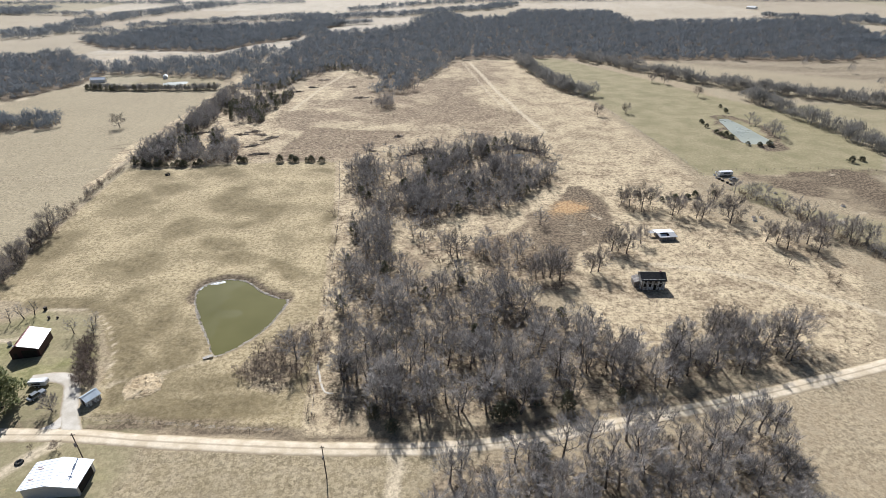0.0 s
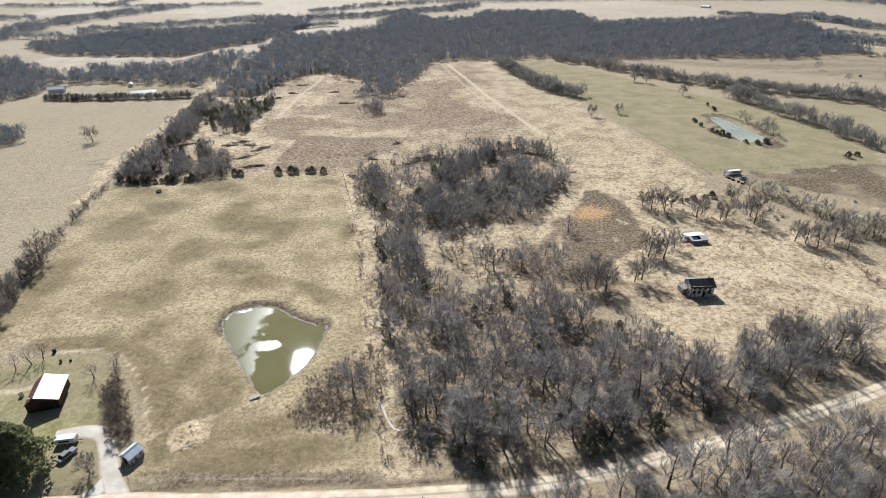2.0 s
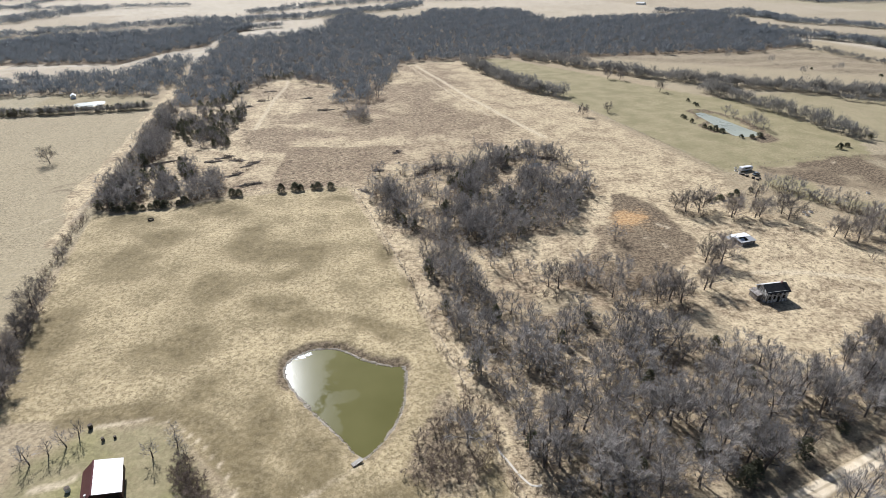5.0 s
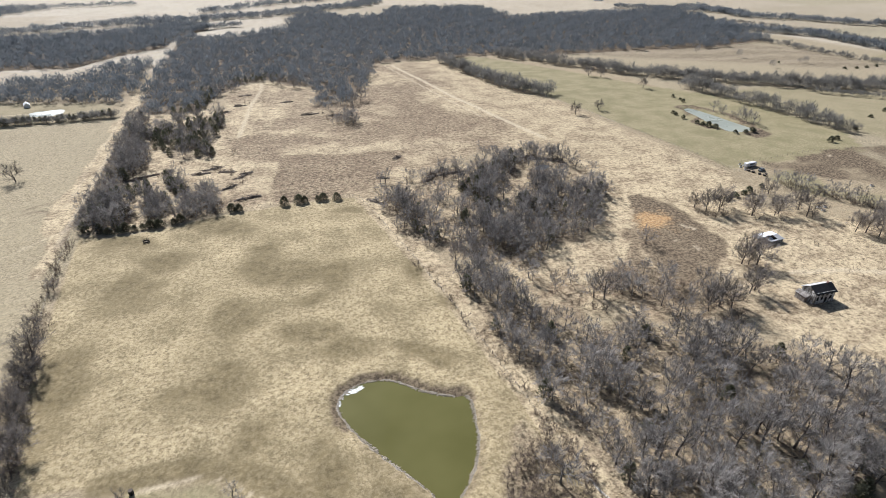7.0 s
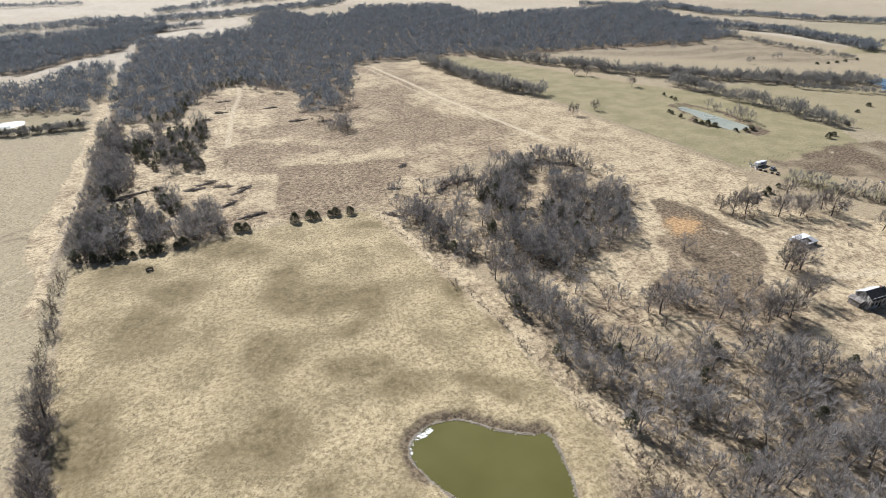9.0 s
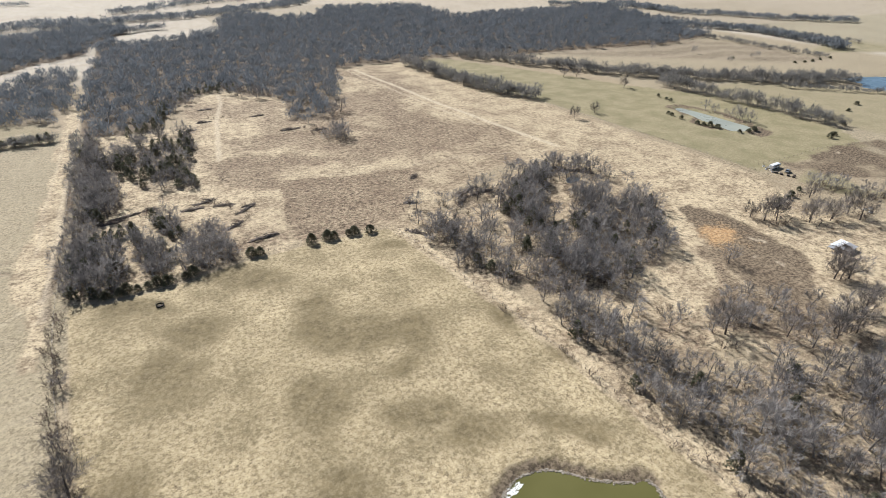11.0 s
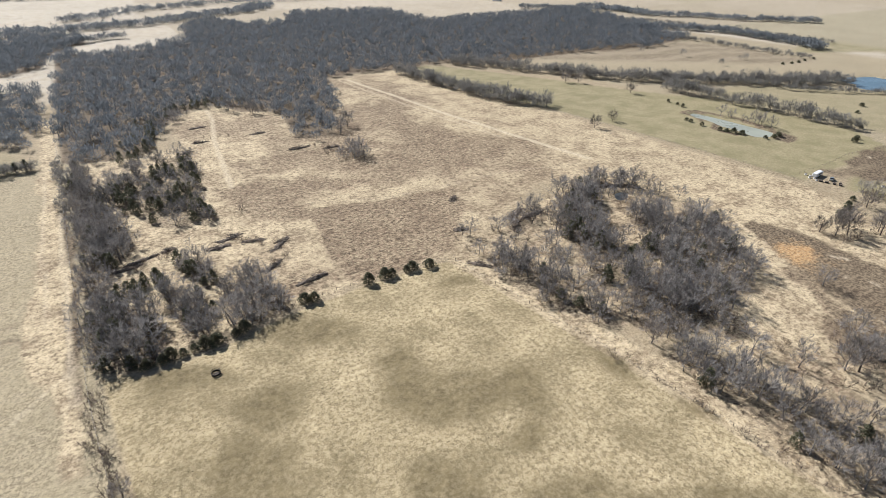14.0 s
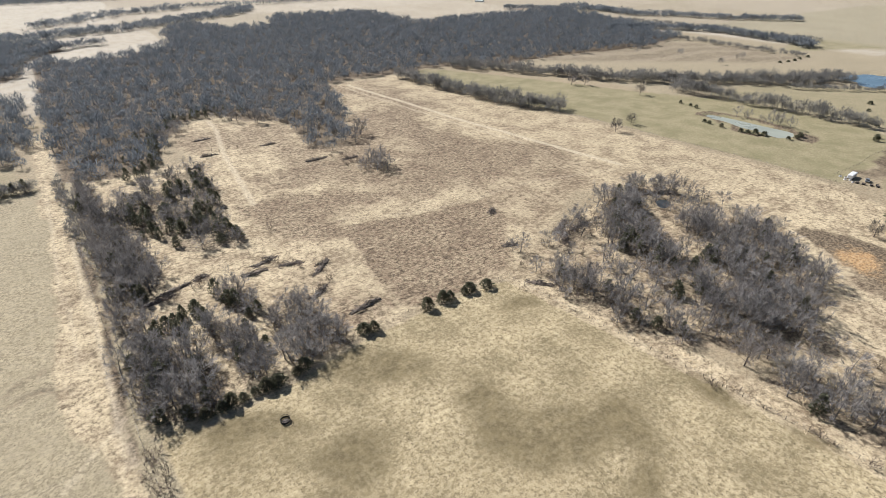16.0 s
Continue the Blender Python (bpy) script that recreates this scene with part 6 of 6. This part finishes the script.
def froth():
    """White flecks that paint the sun's glitter in the pond's ruffled corner."""
    rng = np.random.default_rng(77)
    verts, tris = [], []
    for cx, cy, spread_x, spread_y, n in ((-79.0, 160.0, 1.7, 0.45, 95), (-76.6, 160.6, 0.9, 0.35, 40), (-82.6, 156.6, 0.4, 0.7, 26), (-81.6, 158.6, 0.5, 0.5, 14)):
        for _ in range(n):
            x, y, r = cx + rng.normal() * spread_x * 0.6, cy + rng.normal() * spread_y, rng.uniform(0.06, 0.26)
            base, k = len(verts), 7
            turn = rng.random() * 6.28
            for i in range(k):
                f = r * rng.uniform(0.5, 1.2)
                verts.append((x + 1.6 * f * math.cos(turn + i * math.tau / k), y + 0.8 * f * math.sin(turn + i * math.tau / k), -0.612))
            verts.append((x, y, -0.57))
            tris += [(base + i, base + (i + 1) % k, base + k) for i in range(k)]
    tagged(new("froth", mesh_from("froth", verts, tris, GLITTER)), "white flecks painting sun glitter by the pond's bank", "froth", kind="stuff")


def tractor_tyre(x, y):
    """A worn tyre lying flat in the grass."""
    root = thing("tractor_tyre", pose(x, y, z_at(x, y)), "old tractor tyre lying flat in the yard grass", "tyre")
    bm = bmesh.new()
    rings = []
    for i in range(20):
        a = i * math.tau / 20
        rings.append([bm.verts.new(((0.62 + 0.22 * math.cos(b)) * math.cos(a), (0.62 + 0.22 * math.cos(b)) * math.sin(a), 0.2 + 0.2 * math.sin(b))) for b in (k * math.tau / 8 for k in range(8))])
    for i in range(20):
        for k in range(8):
            bm.faces.new((rings[i][k], rings[(i + 1) % 20][k], rings[(i + 1) % 20][(k + 1) % 8], rings[i][(k + 1) % 8]))
    bmesh.ops.recalc_face_normals(bm, faces=bm.faces[:])
    part("carcass", bm, TYRE, root)
    for i in range(20):
        a = (i + 0.5) * math.tau / 20
        lug = box(bmesh.new(), 0.80, 0.90, -0.04, 0.04, 0.06, 0.34)
        bmesh.ops.transform(lug, matrix=Matrix.Rotation(a, 4, "Z"), verts=lug.verts)
        part("lug", lug, TYRE, root)


def hay_ring(x, y):
    """A round bale feeder: three hoops on upright bars, with trampled old hay inside."""
    root = thing("hay_ring", pose(x, y, z_at(x, y)), "dark metal ring feeder with old hay in the pasture", "hay feeder")
    for z in (0.12, 0.6, 1.1):
        bm, r = bmesh.new(), 1.15
        for k in range(24):
            a, b = k * math.tau / 24, (k + 1) * math.tau / 24
            rod(bm, (r * math.cos(a), r * math.sin(a), z), (r * math.cos(b), r * math.sin(b), z), 0.05, 0.05, 6)
        part("hoop", bm, BLACK_PLASTIC, root)
    for k in range(12):
        a = k * math.tau / 12
        part("bar", rod(bmesh.new(), (1.15 * math.cos(a), 1.15 * math.sin(a), -0.05), (1.15 * math.cos(a), 1.15 * math.sin(a), 1.1), 0.035, 0.035, 6), BLACK_PLASTIC, root)
    skirt = bmesh.new()
    bmesh.ops.create_cone(skirt, cap_ends=False, segments=24, radius1=1.12, radius2=1.12, depth=0.5, matrix=Matrix.Translation((0, 0, 0.36)))
    bmesh.ops.solidify(skirt, geom=skirt.faces[:], thickness=0.02)
    part("skirt", skirt, BLACK_PLASTIC, root)
    hay = bmesh.new()
    bmesh.ops.create_icosphere(hay, subdivisions=3, radius=1.0)
    for v in hay.verts:
        v.co = (v.co.x * 0.8, v.co.y * 0.8, 0.0 + v.co.z * 0.3 * (1 + 0.2 * math.sin(9 * v.co.x) * math.sin(7 * v.co.y)))
    part("old_hay", hay, LOG, root, "trampled grey hay")


def field_house(x, y, turn, size, roof, label):
    gable_building("far_house", pose(x, y, z_at(x, y), 0, 0, turn), size[0], size[1], size[2], size[2] * 1.6, roof, WHITE, label, "house", 0.3, 3.0)


horse_barn()
road_barn()
tool_shed()
old_house()
derelict_cabin()
utility_pole(-80.3, 83.8, 9.5, "weathered utility pole with crossarm beside the gravel road")
utility_pole(-25.2, 79.0, 10.0, "weathered utility pole with crossarm beside the gravel road")
utility_pole(-150.0, 86.0, 9.5, "weathered utility pole with crossarm beside the gravel road")
shore_stones()
dock()
straw_heap()
froth()
tractor_tyre(-95.2, 84)
hay_ring(-141, 264)
for k, (x, y, l, a) in enumerate([(-120, 341, 10, 20), (-126, 335, 9, 6), (-113, 334, 8, -15), (-105, 326, 11, 45), (-151, 339, 11, 18), (-156, 335, 9, 12), (-112, 311, 9, 40), (-103.5, 295.5, 11, 14), (-12, 301, 13, 30), (-7, 297, 12, 10), (-18, 293, 11, 45), (-26, 328, 6, 40), (47, 301, 13, -20), (40, 307, 11, 10), (52, 296, 10, -40), (-46, 423, 9, 5), (-62, 431, 12, 4), (-75, 470, 8, 10), (-118, 455, 9, 20), (-108, 470, 9, 0), (-104, 500, 9, 12), (-49, 274, 9, -52), (-142, 342, 5, 20), (-40, 300, 6, -20)]):
    brush_pile(x, y, l, a, 200 + k, 1.8 if 7 < k < 13 else 1.5)
fence("pasture_fence", FENCE_EAST, 5.0, "old wire fence with thin wooden posts along the pasture", wooden=True)
fence("field_fence", [(-55, 281), (-63, 285), (-88, 285.5), (-113, 284)], 5.0, "wire fence on wooden posts behind the cedars", wooden=True)
fence("lane_fence", LANE[1:], 7.0, "long wire fence along the mown lane")
fence("boundary_fence", RIGHT_FENCE[:6], 7.0, "wire fence between straw field and green pasture")
fence("lot_fence", [(141, 264.5), (166, 264), (193, 266), (227, 262)], 4.0, "wooden post fence of the cattle lot", 1.4, 3, True)
fence("road_fence", [(-88, 96.5), (-70, 95), (-50, 93), (-36, 92)], 6.0, "low wire fence beside the gravel road")
trailer(144.5, 258.0, 6, (7.0, 2.4, 2.4), "long white livestock trailer parked by the lot", WHITE)
trailer(-106.8, 109.0, 4, (4.6, 2.1, 1.9), "small white camper on the gravel", WHITE)
car(-104.6, 104.6, 65, CAR_GREY, "grey car parked in shade beside the evergreen")
car(145.5, 251.5, 20, CAR_GREY, "old grey car parked by the cattle lot")
barrel(-127.5, 144.0, BLACK_PLASTIC, "black burn barrel at the yard's edge", 0.5, 1.1)
barrel(-123.5, 139.4, LOG, "rusty barrel standing in the grass", 0.35, 0.9)
barrel(-121.0, 139.6, BLACK_PLASTIC, "small black tub in the grass", 0.3, 0.6)
barrel(-126.5, 126.2, WHITE, "white plastic drum beside the barn", 0.55, 1.0)
for x, y in ((136.5, 207.5), (132.5, 205.0), (133.5, 208.0), (179, 219), (157, 234)):
    barrel(x, y, WHITE, "white water tub in the cattle lot", 0.8, 0.7)
for x, y in ((142, 262), (142, 259.6), (140.6, 257), (138.8, 255), (139.5, 258.8)):
    barrel(x, y, WHITE, "white feed tub beside the trailer", 0.6, 0.8)
for x, y, r in ((140, 251, 0.8), (141, 248, 0.7), (141.6, 245.5, 0.7), (139.4, 253.4, 0.8), (143.5, 246.5, 0.6)):
    barrel(x, y, BLACK_PLASTIC, "black feed tub beside the trailer", r, 0.8)
field_house(-252, 512, 20, (3.4, 6, 2.0), GALVANISED, "distant white farmhouse with a pale metal roof")
field_house(-300, 500, 100, (5, 12, 2.6), GALVANISED, "distant long farm shed with a pale roof")
field_house(-330, 575, 10, (6, 10, 3), WHITE, "distant white barn among trees")
field_house(-420, 830, 60, (8, 16, 3), GALVANISED, "distant barn in pale fields")
field_house(620, 1150, 30, (9, 18, 3), WHITE, "distant white barn near the horizon")
field_house(700, 900, 80, (8, 14, 3), WHITE, "distant white house near the horizon")
field_house(-150, 1700, 10, (16, 30, 5), WHITE, "distant white barn near the horizon")
